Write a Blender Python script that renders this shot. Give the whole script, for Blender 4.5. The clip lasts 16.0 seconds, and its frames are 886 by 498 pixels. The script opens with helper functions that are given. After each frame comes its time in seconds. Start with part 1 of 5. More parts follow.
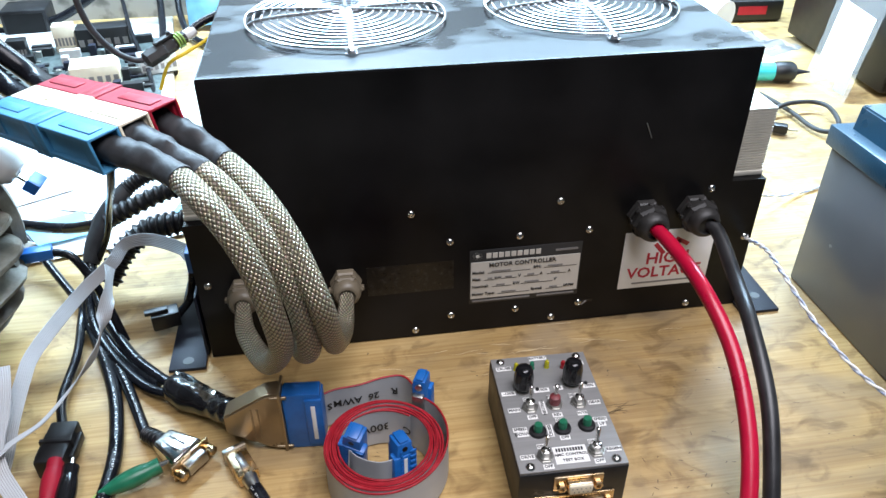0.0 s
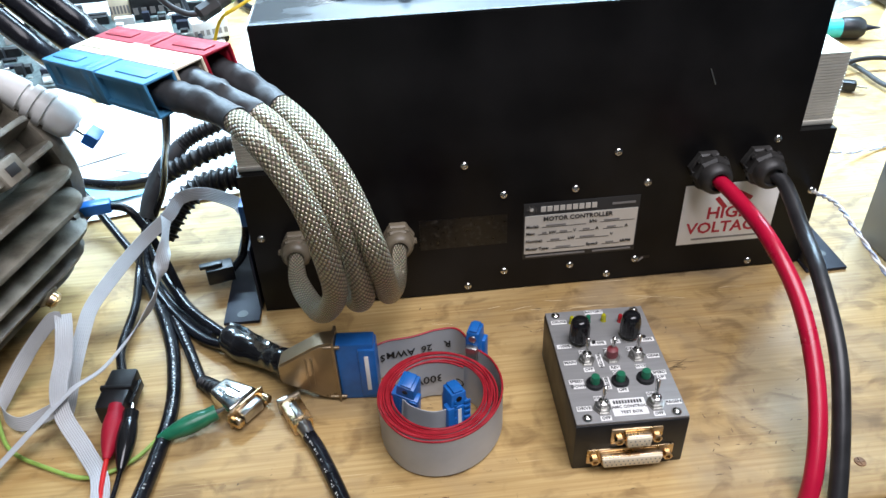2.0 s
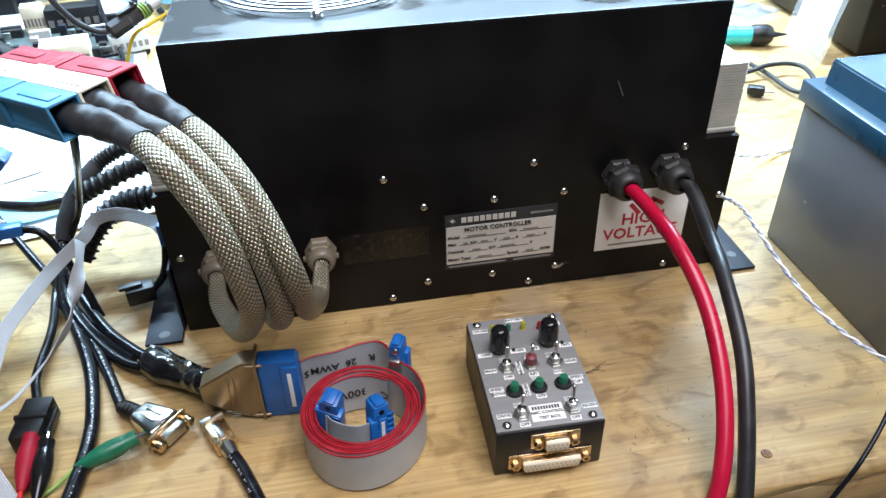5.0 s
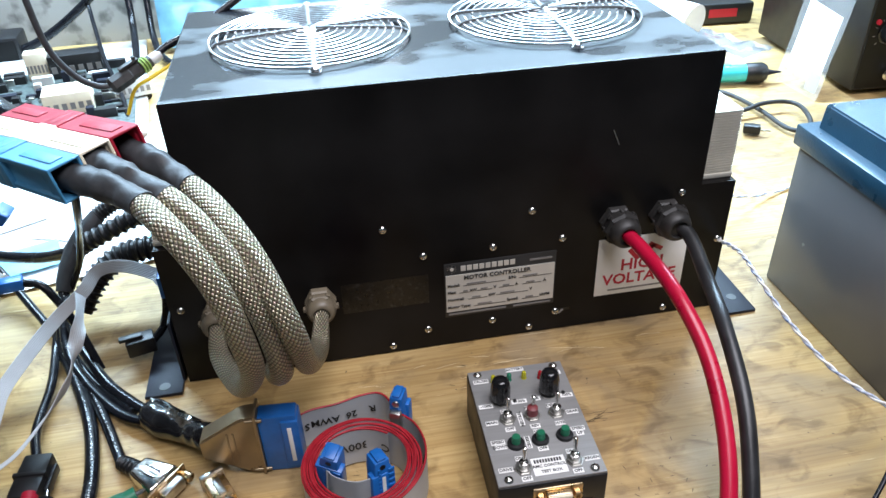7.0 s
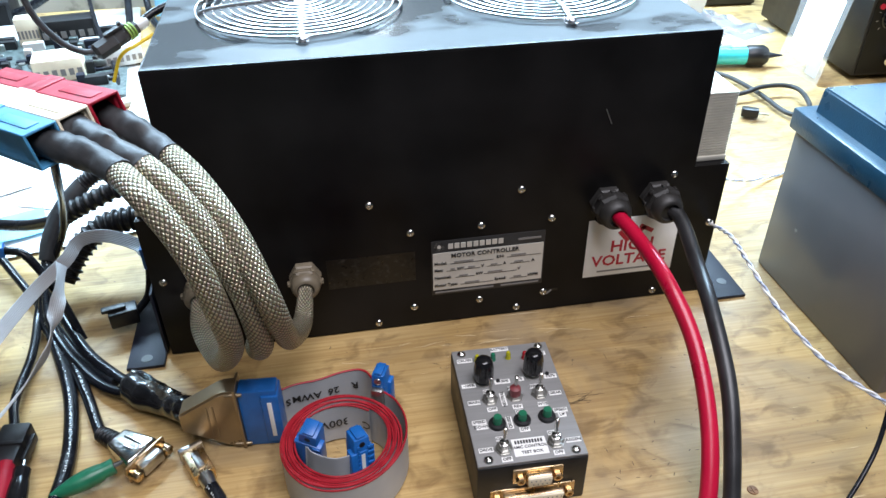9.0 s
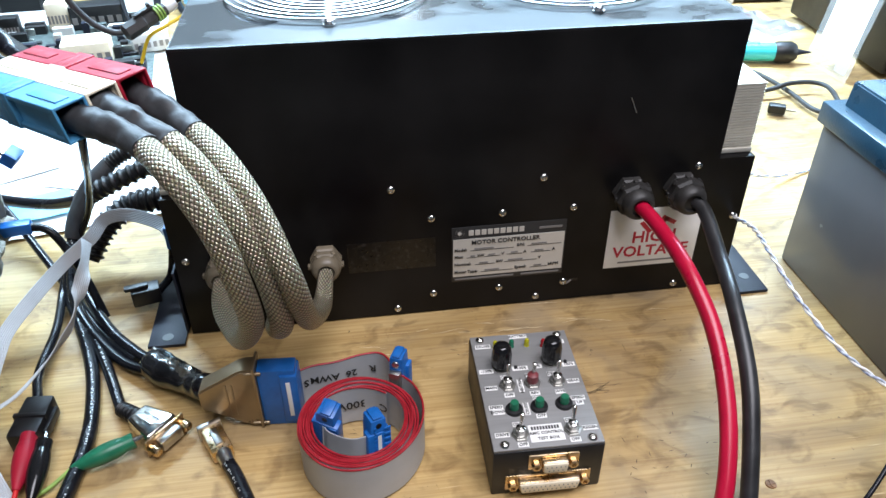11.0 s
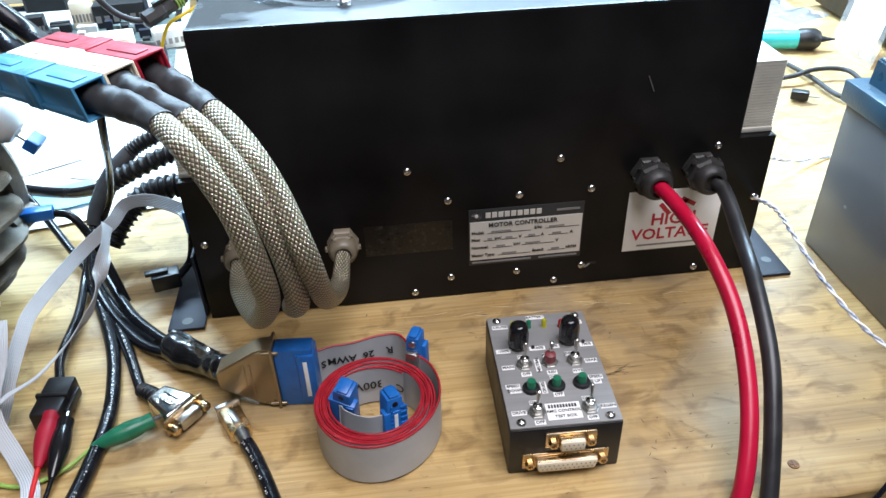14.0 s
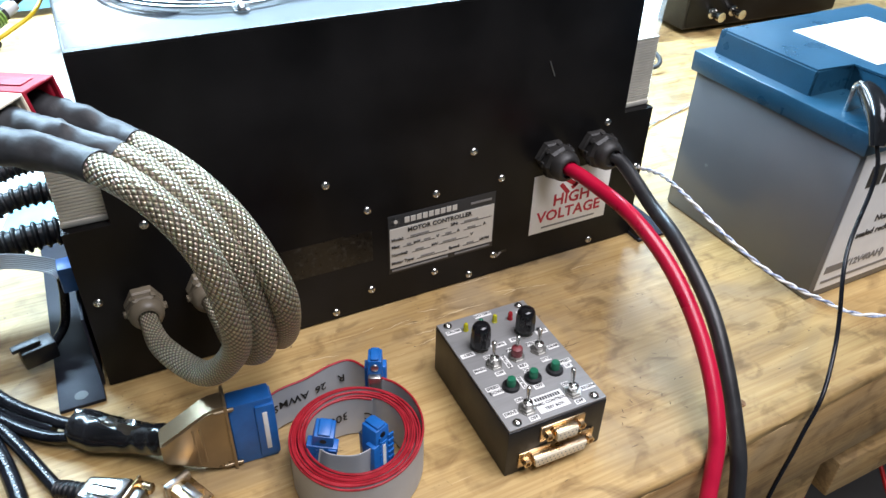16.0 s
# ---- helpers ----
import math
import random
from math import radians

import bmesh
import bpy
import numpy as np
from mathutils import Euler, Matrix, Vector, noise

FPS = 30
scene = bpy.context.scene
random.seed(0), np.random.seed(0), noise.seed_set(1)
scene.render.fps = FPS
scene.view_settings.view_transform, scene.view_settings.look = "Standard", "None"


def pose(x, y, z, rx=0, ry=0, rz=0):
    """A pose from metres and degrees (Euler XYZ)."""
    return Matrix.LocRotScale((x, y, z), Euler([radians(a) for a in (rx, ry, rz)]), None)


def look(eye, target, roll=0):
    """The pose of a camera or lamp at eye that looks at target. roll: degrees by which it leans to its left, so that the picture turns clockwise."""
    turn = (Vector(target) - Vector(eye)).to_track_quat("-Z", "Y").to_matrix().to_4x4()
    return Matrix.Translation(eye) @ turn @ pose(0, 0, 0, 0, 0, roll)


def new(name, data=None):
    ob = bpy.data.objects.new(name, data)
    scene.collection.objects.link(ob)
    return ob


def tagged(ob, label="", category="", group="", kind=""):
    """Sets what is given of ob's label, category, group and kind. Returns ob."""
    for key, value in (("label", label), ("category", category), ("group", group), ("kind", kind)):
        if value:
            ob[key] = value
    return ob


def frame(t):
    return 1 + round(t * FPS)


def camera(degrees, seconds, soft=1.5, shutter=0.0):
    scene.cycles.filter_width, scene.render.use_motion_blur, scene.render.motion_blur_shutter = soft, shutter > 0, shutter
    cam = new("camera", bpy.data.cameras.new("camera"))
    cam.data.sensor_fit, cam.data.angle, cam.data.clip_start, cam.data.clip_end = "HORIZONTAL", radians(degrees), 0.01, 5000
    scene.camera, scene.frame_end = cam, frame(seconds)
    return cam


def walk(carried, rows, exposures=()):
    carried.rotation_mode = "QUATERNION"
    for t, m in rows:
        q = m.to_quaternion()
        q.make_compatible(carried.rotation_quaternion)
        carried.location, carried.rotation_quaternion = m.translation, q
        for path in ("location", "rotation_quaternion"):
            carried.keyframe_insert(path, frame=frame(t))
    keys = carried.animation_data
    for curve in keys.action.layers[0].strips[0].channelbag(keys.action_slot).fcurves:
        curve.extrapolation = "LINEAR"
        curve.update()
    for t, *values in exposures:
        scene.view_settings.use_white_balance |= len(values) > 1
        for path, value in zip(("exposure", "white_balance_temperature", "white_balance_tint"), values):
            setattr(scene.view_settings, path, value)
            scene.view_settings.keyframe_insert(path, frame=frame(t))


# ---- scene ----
cam = camera(61.5, 16.0)
PATH = [
    (0, (0.086, -0.46, 0.402), (0.337, 1.172, -0.726), -0.2),
    (0.5, (0.061, -0.455, 0.392), (0.268, 1.196, -0.718), -0.4),
    (1, (0.066, -0.458, 0.384), (0.27, 1.155, -0.781), -1.4),
    (1.5, (0.069, -0.459, 0.383), (0.246, 1.165, -0.771), -1.8),
    (2, (0.08, -0.463, 0.382), (0.203, 1.152, -0.792), -2.6),
    (2.5, (0.085, -0.467, 0.376), (0.135, 1.137, -0.818), -3.8),
    (3, (0.083, -0.466, 0.38), (0.113, 1.138, -0.813), -3.5),
    (3.5, (0.086, -0.469, 0.378), (0.173, 1.137, -0.811), -3.6),
    (4, (0.095, -0.471, 0.385), (0.304, 1.134, -0.789), -2.0),
    (6.5, (0.097, -0.459, 0.395), (0.389, 1.142, -0.767), -1.1),
    (7, (0.099, -0.46, 0.403), (0.379, 1.184, -0.701), -2.0),
    (7.5, (0.101, -0.457, 0.401), (0.403, 1.176, -0.714), -2.0),
    (8, (0.101, -0.455, 0.397), (0.421, 1.163, -0.733), -1.6),
    (8.5, (0.104, -0.457, 0.394), (0.399, 1.161, -0.744), -1.2),
    (9, (0.108, -0.456, 0.398), (0.386, 1.156, -0.754), -0.6),
    (9.5, (0.105, -0.449, 0.409), (0.377, 1.223, -0.654), 0.8),
    (10, (0.106, -0.455, 0.392), (0.35, 1.159, -0.763), 0.6),
    (12.5, (0.106, -0.462, 0.391), (0.31, 1.154, -0.769), -1.6),
    (13, (0.114, -0.458, 0.383), (0.278, 1.183, -0.749), -2.5),
    (13.5, (0.123, -0.463, 0.378), (0.258, 1.186, -0.746), -2.0),
    (14, (0.109, -0.469, 0.378), (0.277, 1.159, -0.772), -1.8),
    (14.5, (0.057, -0.472, 0.384), (0.41, 1.128, -0.763), 0.2),
    (15, (0.01, -0.48, 0.386), (0.562, 1.036, -0.796), -0.9),
    (15.5, (0.01, -0.442, 0.38), (0.717, 0.974, -0.842), 2.5),
    (16, (0.005, -0.414, 0.372), (0.764, 1.027, -0.789), 1.7),
]
STOPS = [(0, 0.0), (0.5, -0.10), (1.5, 0.0), (4, 0.02), (6.5, -0.04), (7, -0.06), (9, -0.08), (9.5, -0.28), (10, -0.05), (12.5, 0.02), (14, 0.03), (15, 0.08), (16, 0.20)]
walk(cam, [(t, look(eye, target, roll)) for t, eye, target, roll in PATH], STOPS)

# ---- world and lights ----
world = bpy.data.worlds.new("room_air")
scene.world = world
world.use_nodes = True
world.node_tree.nodes["Background"].inputs[0].default_value = (0.8, 0.86, 1.0, 1)
world.node_tree.nodes["Background"].inputs[1].default_value = 0.05


def lamp(name, eye, target, size_x, size_y, watts, colour):
    d = bpy.data.lights.new(name, "AREA")
    d.shape, d.size, d.size_y, d.energy, d.color = "RECTANGLE", size_x, size_y, watts, colour
    ob = new(name, d)
    ob.matrix_world = look(eye, target)
    return ob


lamp("bench_lamp", (0.32, 0.78, 0.90), (0.32, 0.30, 0.0), 1.9, 0.14, 98.0, (0.53, 0.77, 1.0))
lamp("task_lamp", (0.12, 0.90, 0.475), (0.12, 0.3, 0.1), 0.24, 0.07, 2.2, (0.75, 0.88, 1.0))
lamp("ceiling_lamp", (0.42, -0.55, 1.55), (0.15, -0.1, 0.0), 1.3, 0.8, 37.0, (1.0, 0.99, 1.09))


# ---- materials ----
def mat(name, base, rough=0.5, metal=0.0, vary=0.15, scale=30.0, bump=0.05, fine=400.0, stretch=(1, 1, 1), second=None, coat=0.0, trans=0.0, spot=0.5, soft=0.2, gloss=None):
    """Base colour with variation at two scales, roughness variation and fine relief."""
    m = bpy.data.materials.new(name)
    m.use_nodes = True
    nt = m.node_tree
    n, k = nt.nodes, nt.links
    b = n["Principled BSDF"]
    tc, mp = n.new("ShaderNodeTexCoord"), n.new("ShaderNodeMapping")
    mp.inputs["Scale"].default_value = stretch
    k.new(tc.outputs["Object"], mp.inputs["Vector"])
    big, small = n.new("ShaderNodeTexNoise"), n.new("ShaderNodeTexNoise")
    big.inputs["Scale"].default_value, big.inputs["Detail"].default_value = scale, 6
    small.inputs["Scale"].default_value, small.inputs["Detail"].default_value = fine, 3
    k.new(mp.outputs[0], big.inputs["Vector"])
    k.new(mp.outputs[0], small.inputs["Vector"])
    ramp = n.new("ShaderNodeValToRGB")
    hi = second or tuple(min(1, c * (1 + vary) + 0.02 * vary) for c in base)
    ramp.color_ramp.elements[0].color = (*[c * (1 - vary) for c in base], 1)
    ramp.color_ramp.elements[1].color = (*hi, 1)
    ramp.color_ramp.elements[0].position, ramp.color_ramp.elements[1].position = spot - soft, spot + soft
    k.new(big.outputs["Fac"], ramp.inputs["Fac"])
    k.new(ramp.outputs["Color"], b.inputs["Base Color"])
    rr = n.new("ShaderNodeMapRange")
    rr.inputs["To Min"].default_value, rr.inputs["To Max"].default_value = max(0.03, rough * 0.7), min(1, rough * 1.3)
    if gloss:
        rr.inputs["From Min"].default_value, rr.inputs["From Max"].default_value = spot - soft, spot + soft
        rr.inputs["To Min"].default_value, rr.inputs["To Max"].default_value = gloss
    k.new(big.outputs["Fac"], rr.inputs["Value"])
    k.new(rr.outputs[0], b.inputs["Roughness"])
    b.inputs["Metallic"].default_value = metal
    b.inputs["Coat Weight"].default_value = coat
    b.inputs["Transmission Weight"].default_value = trans
    bp = n.new("ShaderNodeBump")
    bp.inputs["Strength"].default_value, bp.inputs["Distance"].default_value = bump, 0.001
    k.new(small.outputs["Fac"], bp.inputs["Height"])
    k.new(bp.outputs[0], b.inputs["Normal"])
    return m


def wood(name, light, dark, stain, along=0, gloss=0.42):
    """Varnished softwood: long grain, growth figure, grey worn patches and small ink spots."""
    m = bpy.data.materials.new(name)
    m.use_nodes = True
    nt = m.node_tree
    n, k = nt.nodes, nt.links
    b = n["Principled BSDF"]
    tc = n.new("ShaderNodeTexCoord")

    def noise_at(sx, sy, sz, detail=5, dist=0.0):
        mp, t = n.new("ShaderNodeMapping"), n.new("ShaderNodeTexNoise")
        mp.inputs["Scale"].default_value = (sx, sy, sz)
        k.new(tc.outputs["Object"], mp.inputs["Vector"])
        k.new(mp.outputs[0], t.inputs["Vector"])
        t.inputs["Scale"].default_value, t.inputs["Detail"].default_value, t.inputs["Distortion"].default_value = 1, detail, dist
        return t.outputs["Fac"]

    def ramp_of(fac, a, c, pa, pc):
        r = n.new("ShaderNodeValToRGB")
        r.color_ramp.elements[0].color, r.color_ramp.elements[1].color = (*a, 1), (*c, 1)
        r.color_ramp.elements[0].position, r.color_ramp.elements[1].position = pa, pc
        k.new(fac, r.inputs["Fac"])
        return r.outputs["Color"]

    def mix(kind, fac, a, c):
        x = n.new("ShaderNodeMixRGB")
        x.blend_type = kind
        if isinstance(fac, float):
            x.inputs[0].default_value = fac
        else:
            k.new(fac, x.inputs[0])
        for i, v in ((1, a), (2, c)):
            if isinstance(v, tuple):
                x.inputs[i].default_value = (*v, 1)
            else:
                k.new(v, x.inputs[i])
        return x.outputs[0]

    figure = ramp_of(noise_at(3.2, 17, 17, 6, 2.6), dark, light, 0.34, 0.58)
    grain = ramp_of(noise_at(9, 420, 420, 5), (0.66, 0.56, 0.44), (1, 1, 1), 0.34, 0.60)
    col = mix("MULTIPLY", 0.60, figure, grain)
    bands = ramp_of(noise_at(1.6, 70, 70, 3, 0.9), (0.80, 0.72, 0.62), (1, 1, 1), 0.40, 0.60)
    col = mix("MULTIPLY", 0.32, col, bands)
    worn = ramp_of(noise_at(6, 9, 9, 12, 1.4), (0, 0, 0), (0.75, 0.75, 0.75), 0.50, 0.70)
    col = mix("MIX", worn, col, stain)
    grime = ramp_of(noise_at(34, 46, 46, 14, 1.0), (0.50, 0.45, 0.40), (1, 1, 1), 0.34, 0.50)
    col = mix("MULTIPLY", 0.75, col, grime)
    scuff = ramp_of(noise_at(2.6, 3.4, 3.4, 12, 0.8), (0.58, 0.57, 0.58), (1, 1, 1), 0.38, 0.52)
    col = mix("MULTIPLY", 0.60, col, scuff)
    spots = ramp_of(noise_at(110, 140, 140, 5, 2.0), (0, 0, 0), (0.9, 0.9, 0.9), 0.70, 0.74)
    col = mix("MIX", spots, col, tuple(c * 0.25 for c in stain))
    pale = ramp_of(noise_at(8, 240, 240, 2, 2.5), (0, 0, 0), (0.5, 0.5, 0.5), 0.70, 0.76)
    col = mix("MIX", pale, col, (0.72, 0.55, 0.30))
    nicks = ramp_of(noise_at(190, 30, 30, 3, 3.0), (0, 0, 0), (0.6, 0.6, 0.6), 0.735, 0.765)
    col = mix("MIX", nicks, col, tuple(c * 0.35 for c in dark))
    k.new(col, b.inputs["Base Color"])
    rr = n.new("ShaderNodeMapRange")
    rr.inputs["To Min"].default_value, rr.inputs["To Max"].default_value = gloss * 0.75, min(1, gloss * 1.5)
    k.new(noise_at(12, 30, 30), rr.inputs["Value"])
    k.new(rr.outputs[0], b.inputs["Roughness"])
    bp = n.new("ShaderNodeBump")
    bp.inputs["Strength"].default_value, bp.inputs["Distance"].default_value = 0.25, 0.0006
    k.new(noise_at(22, 500, 500, 4), bp.inputs["Height"])
    k.new(bp.outputs[0], b.inputs["Normal"])
    return m


def braid(name, base, dark):
    """Tinned-copper braid: crossing strands from the tube's own coordinates."""
    m = bpy.data.materials.new(name)
    m.use_nodes = True
    nt = m.node_tree
    n, k = nt.nodes, nt.links
    b = n["Principled BSDF"]
    uv, sep = n.new("ShaderNodeTexCoord"), n.new("ShaderNodeSeparateXYZ")
    k.new(uv.outputs["UV"], sep.inputs[0])

    def op(kind, a, c):
        x = n.new("ShaderNodeMath")
        x.operation = kind
        for i, v in ((0, a), (1, c)):
            if v is None:
                continue
            if isinstance(v, (int, float)):
                x.inputs[i].default_value = v
            else:
                k.new(v, x.inputs[i])
        return x.outputs[0]

    u = op("MULTIPLY", sep.outputs[0], 2 * math.pi * 8)
    v = op("MULTIPLY", sep.outputs[1], 2 * math.pi / 0.0070)
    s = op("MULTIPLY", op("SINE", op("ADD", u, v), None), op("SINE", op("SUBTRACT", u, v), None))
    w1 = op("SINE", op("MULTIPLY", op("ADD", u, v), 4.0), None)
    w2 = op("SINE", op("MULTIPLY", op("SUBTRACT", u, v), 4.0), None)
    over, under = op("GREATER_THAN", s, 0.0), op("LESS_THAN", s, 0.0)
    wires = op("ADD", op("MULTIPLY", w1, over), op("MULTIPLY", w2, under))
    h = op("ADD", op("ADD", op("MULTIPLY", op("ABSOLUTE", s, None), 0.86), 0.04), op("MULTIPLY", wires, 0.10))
    # Weave height also sets the colour: shade between the strands is painted in.
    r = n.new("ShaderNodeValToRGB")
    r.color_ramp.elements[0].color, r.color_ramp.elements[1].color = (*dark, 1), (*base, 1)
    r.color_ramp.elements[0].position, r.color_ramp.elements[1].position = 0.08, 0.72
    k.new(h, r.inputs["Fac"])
    dirt = n.new("ShaderNodeTexNoise")
    dirt.inputs["Scale"].default_value = 60
    x = n.new("ShaderNodeMixRGB")
    x.blend_type = "MULTIPLY"
    x.inputs[0].default_value = 0.5
    k.new(r.outputs[0], x.inputs[1])
    k.new(dirt.outputs["Color"], x.inputs[2])
    k.new(x.outputs[0], b.inputs["Base Color"])
    b.inputs["Metallic"].default_value, b.inputs["Roughness"].default_value = 0.6, 0.36
    bp = n.new("ShaderNodeBump")
    bp.inputs["Strength"].default_value, bp.inputs["Distance"].default_value = 0.85, 0.0011
    k.new(h, bp.inputs["Height"])
    k.new(bp.outputs[0], b.inputs["Normal"])
    return m


M_WOOD = wood("varnished_plywood", (0.555, 0.388, 0.163), (0.45, 0.300, 0.113), (0.27, 0.200, 0.118), gloss=0.50)
M_BOARD = wood("softwood_board", (0.68, 0.45, 0.19), (0.50, 0.30, 0.11), (0.46, 0.32, 0.16), gloss=0.55)
M_PAINT = mat("black_satin_paint", (0.0026, 0.0021, 0.0021), 0.36, vary=0.35, scale=14, bump=0.03, fine=900)
M_PAINT.node_tree.nodes["Principled BSDF"].inputs["Specular IOR Level"].default_value = 0.20
M_TOPPAINT = mat("dusty_black_paint", (0.007, 0.008, 0.012), 0.34, vary=0.3, scale=11, bump=0.03, fine=900, second=(0.060, 0.072, 0.078), spot=0.49, soft=0.035, stretch=(0.8, 1.4, 1), gloss=(0.24, 0.44))
M_CHROME = mat("bright_chrome_wire", (0.66, 0.67, 0.68), 0.22, 1.0, vary=0.05, scale=120, bump=0.02)
M_STEEL = mat("polished_steel", (0.62, 0.61, 0.58), 0.18, 1.0, vary=0.1, scale=120, bump=0.02)
M_ZINC = mat("dull_zinc", (0.5, 0.49, 0.46), 0.34, 1.0, vary=0.2, scale=150, bump=0.05)
M_GOLD = mat("yellow_chromate_steel", (0.72, 0.50, 0.20), 0.28, 1.0, vary=0.25, scale=160, second=(0.75, 0.58, 0.42), bump=0.04)
M_HOOD = mat("tarnished_hood_metal", (0.27, 0.205, 0.125), 0.30, 0.7, vary=0.12, scale=60, bump=0.04)
M_ALU = mat("bare_aluminium", (0.60, 0.57, 0.49), 0.45, 0.35, vary=0.12, scale=40, bump=0.06)
M_BRUSHED = mat("brushed_lid", (0.27, 0.268, 0.262), 0.62, 0.35, vary=0.1, scale=40, bump=0.05, stretch=(1, 12, 1))
M_CAST = mat("dirty_cast_aluminium", (0.135, 0.114, 0.078), 0.55, 0.15, vary=0.45, scale=30, bump=0.5, fine=240, second=(0.33, 0.30, 0.24), spot=0.52, soft=0.16)
M_BLACK = mat("black_plastic", (0.005, 0.005, 0.006), 0.44, vary=0.25, scale=60, bump=0.06)
M_GLOSSBLACK = mat("glossy_black_plastic", (0.007, 0.007, 0.008), 0.16, vary=0.25, scale=60, bump=0.02)
M_RUBBER = mat("black_cable_jacket", (0.0055, 0.006, 0.0085), 0.25, vary=0.3, scale=70, bump=0.06)
M_HVBLACK = mat("dark_grey_cable_jacket", (0.019, 0.019, 0.020), 0.36, vary=0.3, scale=70, bump=0.06)
M_SHRINK = mat("grey_black_heatshrink", (0.036, 0.037, 0.039), 0.50, vary=0.35, scale=55, bump=0.35, fine=160)
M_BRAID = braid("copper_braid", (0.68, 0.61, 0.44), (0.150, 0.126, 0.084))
M_HVGLAND = mat("dusty_black_gland_plastic", (0.017, 0.0155, 0.014), 0.5, vary=0.4, scale=80, bump=0.08)
M_GLAND = mat("grey_brown_gland_plastic", (0.150, 0.122, 0.082), 0.45, vary=0.15, scale=80, bump=0.06)
M_RED = mat("red_cable_jacket", (0.46, 0.004, 0.034), 0.30, vary=0.12, scale=50, bump=0.03)
M_REDPL = mat("red_plastic", (0.30, 0.005, 0.020), 0.52, vary=0.15, scale=60, bump=0.05)
M_WHITEPL = mat("cream_white_plastic", (0.76, 0.67, 0.50), 0.48, vary=0.08, scale=60, bump=0.04)
M_BLUEPL = mat("sky_blue_plastic", (0.050, 0.21, 0.37), 0.5, vary=0.15, scale=60, bump=0.05)
M_BLUE = mat("bright_blue_plastic", (0.010, 0.125, 0.42), 0.38, vary=0.15, scale=90, bump=0.05)
M_CRIMSON = mat("crimson_edge", (0.33, 0.010, 0.020), 0.42, vary=0.2, scale=120)
M_RIBBON = mat("grey_ribbon_cable", (0.44, 0.45, 0.46), 0.34, vary=0.08, scale=40, bump=0.05)
M_GREEN = mat("green_plastic", (0.01, 0.14, 0.07), 0.35, vary=0.2, scale=90, bump=0.05)
M_REDINS = mat("red_wire", (0.55, 0.015, 0.015), 0.4, vary=0.1, scale=90)
M_GREENWIRE = mat("yellow_green_wire", (0.25, 0.40, 0.08), 0.45, vary=0.3, scale=90)
M_LABEL = mat("white_label", (0.83, 0.82, 0.79), 0.45, vary=0.05, scale=50, bump=0.02)
M_PLATE = mat("silver_label", (0.60, 0.575, 0.52), 0.42, 0.2, vary=0.08, scale=40, bump=0.02)
M_INK = mat("black_ink", (0.02, 0.02, 0.02), 0.5, vary=0.1)
M_GREYINK = mat("grey_ink", (0.20, 0.19, 0.18), 0.5, vary=0.1)
M_REDINK = mat("red_ink", (0.45, 0.01, 0.03), 0.5, vary=0.1)
M_WALL = mat("grubby_white_wall", (0.20, 0.205, 0.19), 0.75, vary=0.35, scale=26, bump=0.3, second=(0.36, 0.36, 0.34), spot=0.42, soft=0.07)
M_ROOM = mat("painted_room_wall", (0.16, 0.155, 0.15), 0.8, vary=0.1, scale=3, bump=0.1)
M_FLOOR = mat("concrete_floor", (0.16, 0.15, 0.14), 0.8, vary=0.3, scale=8, bump=0.2)
M_PAPER = mat("white_paper", (0.80, 0.80, 0.80), 0.7, vary=0.04, scale=30, bump=0.03)
M_CYAN = mat("cyan_print", (0.18, 0.50, 0.66), 0.6, vary=0.25, scale=25)
M_TEAL = mat("teal_plastic", (0.05, 0.55, 0.60), 0.3, vary=0.1, scale=50)
M_BATGREY = mat("grey_battery_case", (0.15, 0.152, 0.16), 0.24, vary=0.025, scale=25, bump=0.03)
M_BATBLUE = mat("blue_battery_lid", (0.010, 0.052, 0.094), 0.30, vary=0.15, scale=35, bump=0.2, fine=700, second=(0.014, 0.064, 0.112))
M_PCB = mat("dark_green_circuit_board", (0.030, 0.050, 0.045), 0.4, vary=0.5, scale=200, bump=0.1, second=(0.13, 0.16, 0.155))
M_GREYPL = mat("light_grey_plastic", (0.58, 0.58, 0.56), 0.45, vary=0.1, scale=60, bump=0.05)
M_BLUEBAG = mat("blue_translucent_film", (0.12, 0.27, 0.36), 0.25, vary=0.35, scale=22, bump=0.2, fine=60)
M_YELLOW = mat("yellow_cable_jacket", (0.75, 0.52, 0.02), 0.4, vary=0.1)
M_LEDY = mat("yellow_led", (0.55, 0.52, 0.02), 0.15, vary=0.1, trans=0.3)
M_LEDG = mat("green_led", (0.02, 0.22, 0.12), 0.15, vary=0.1, trans=0.3)
M_LEDR = mat("red_led", (0.45, 0.01, 0.02), 0.15, vary=0.1, trans=0.3)
M_PINKRUB = mat("maroon_rubber_boot", (0.18, 0.03, 0.035), 0.5, vary=0.15, scale=90)
M_BLUEGREY = mat("blue_black_sheet_metal", (0.010, 0.012, 0.022), 0.5, vary=0.3, scale=40)
M_CLEAR = mat("clear_plastic_film", (0.85, 0.87, 0.88), 0.12, vary=0.04, scale=40, trans=0.85, bump=0.4, fine=70)
M_FILM = mat("tape_residue", (0.0045, 0.004, 0.004), 0.30, vary=0.4, scale=220, second=(0.06, 0.055, 0.05), spot=0.74, bump=0.2)
M_KNOT = mat("dark_knot", (0.16, 0.075, 0.025), 0.6, vary=0.4, scale=90)

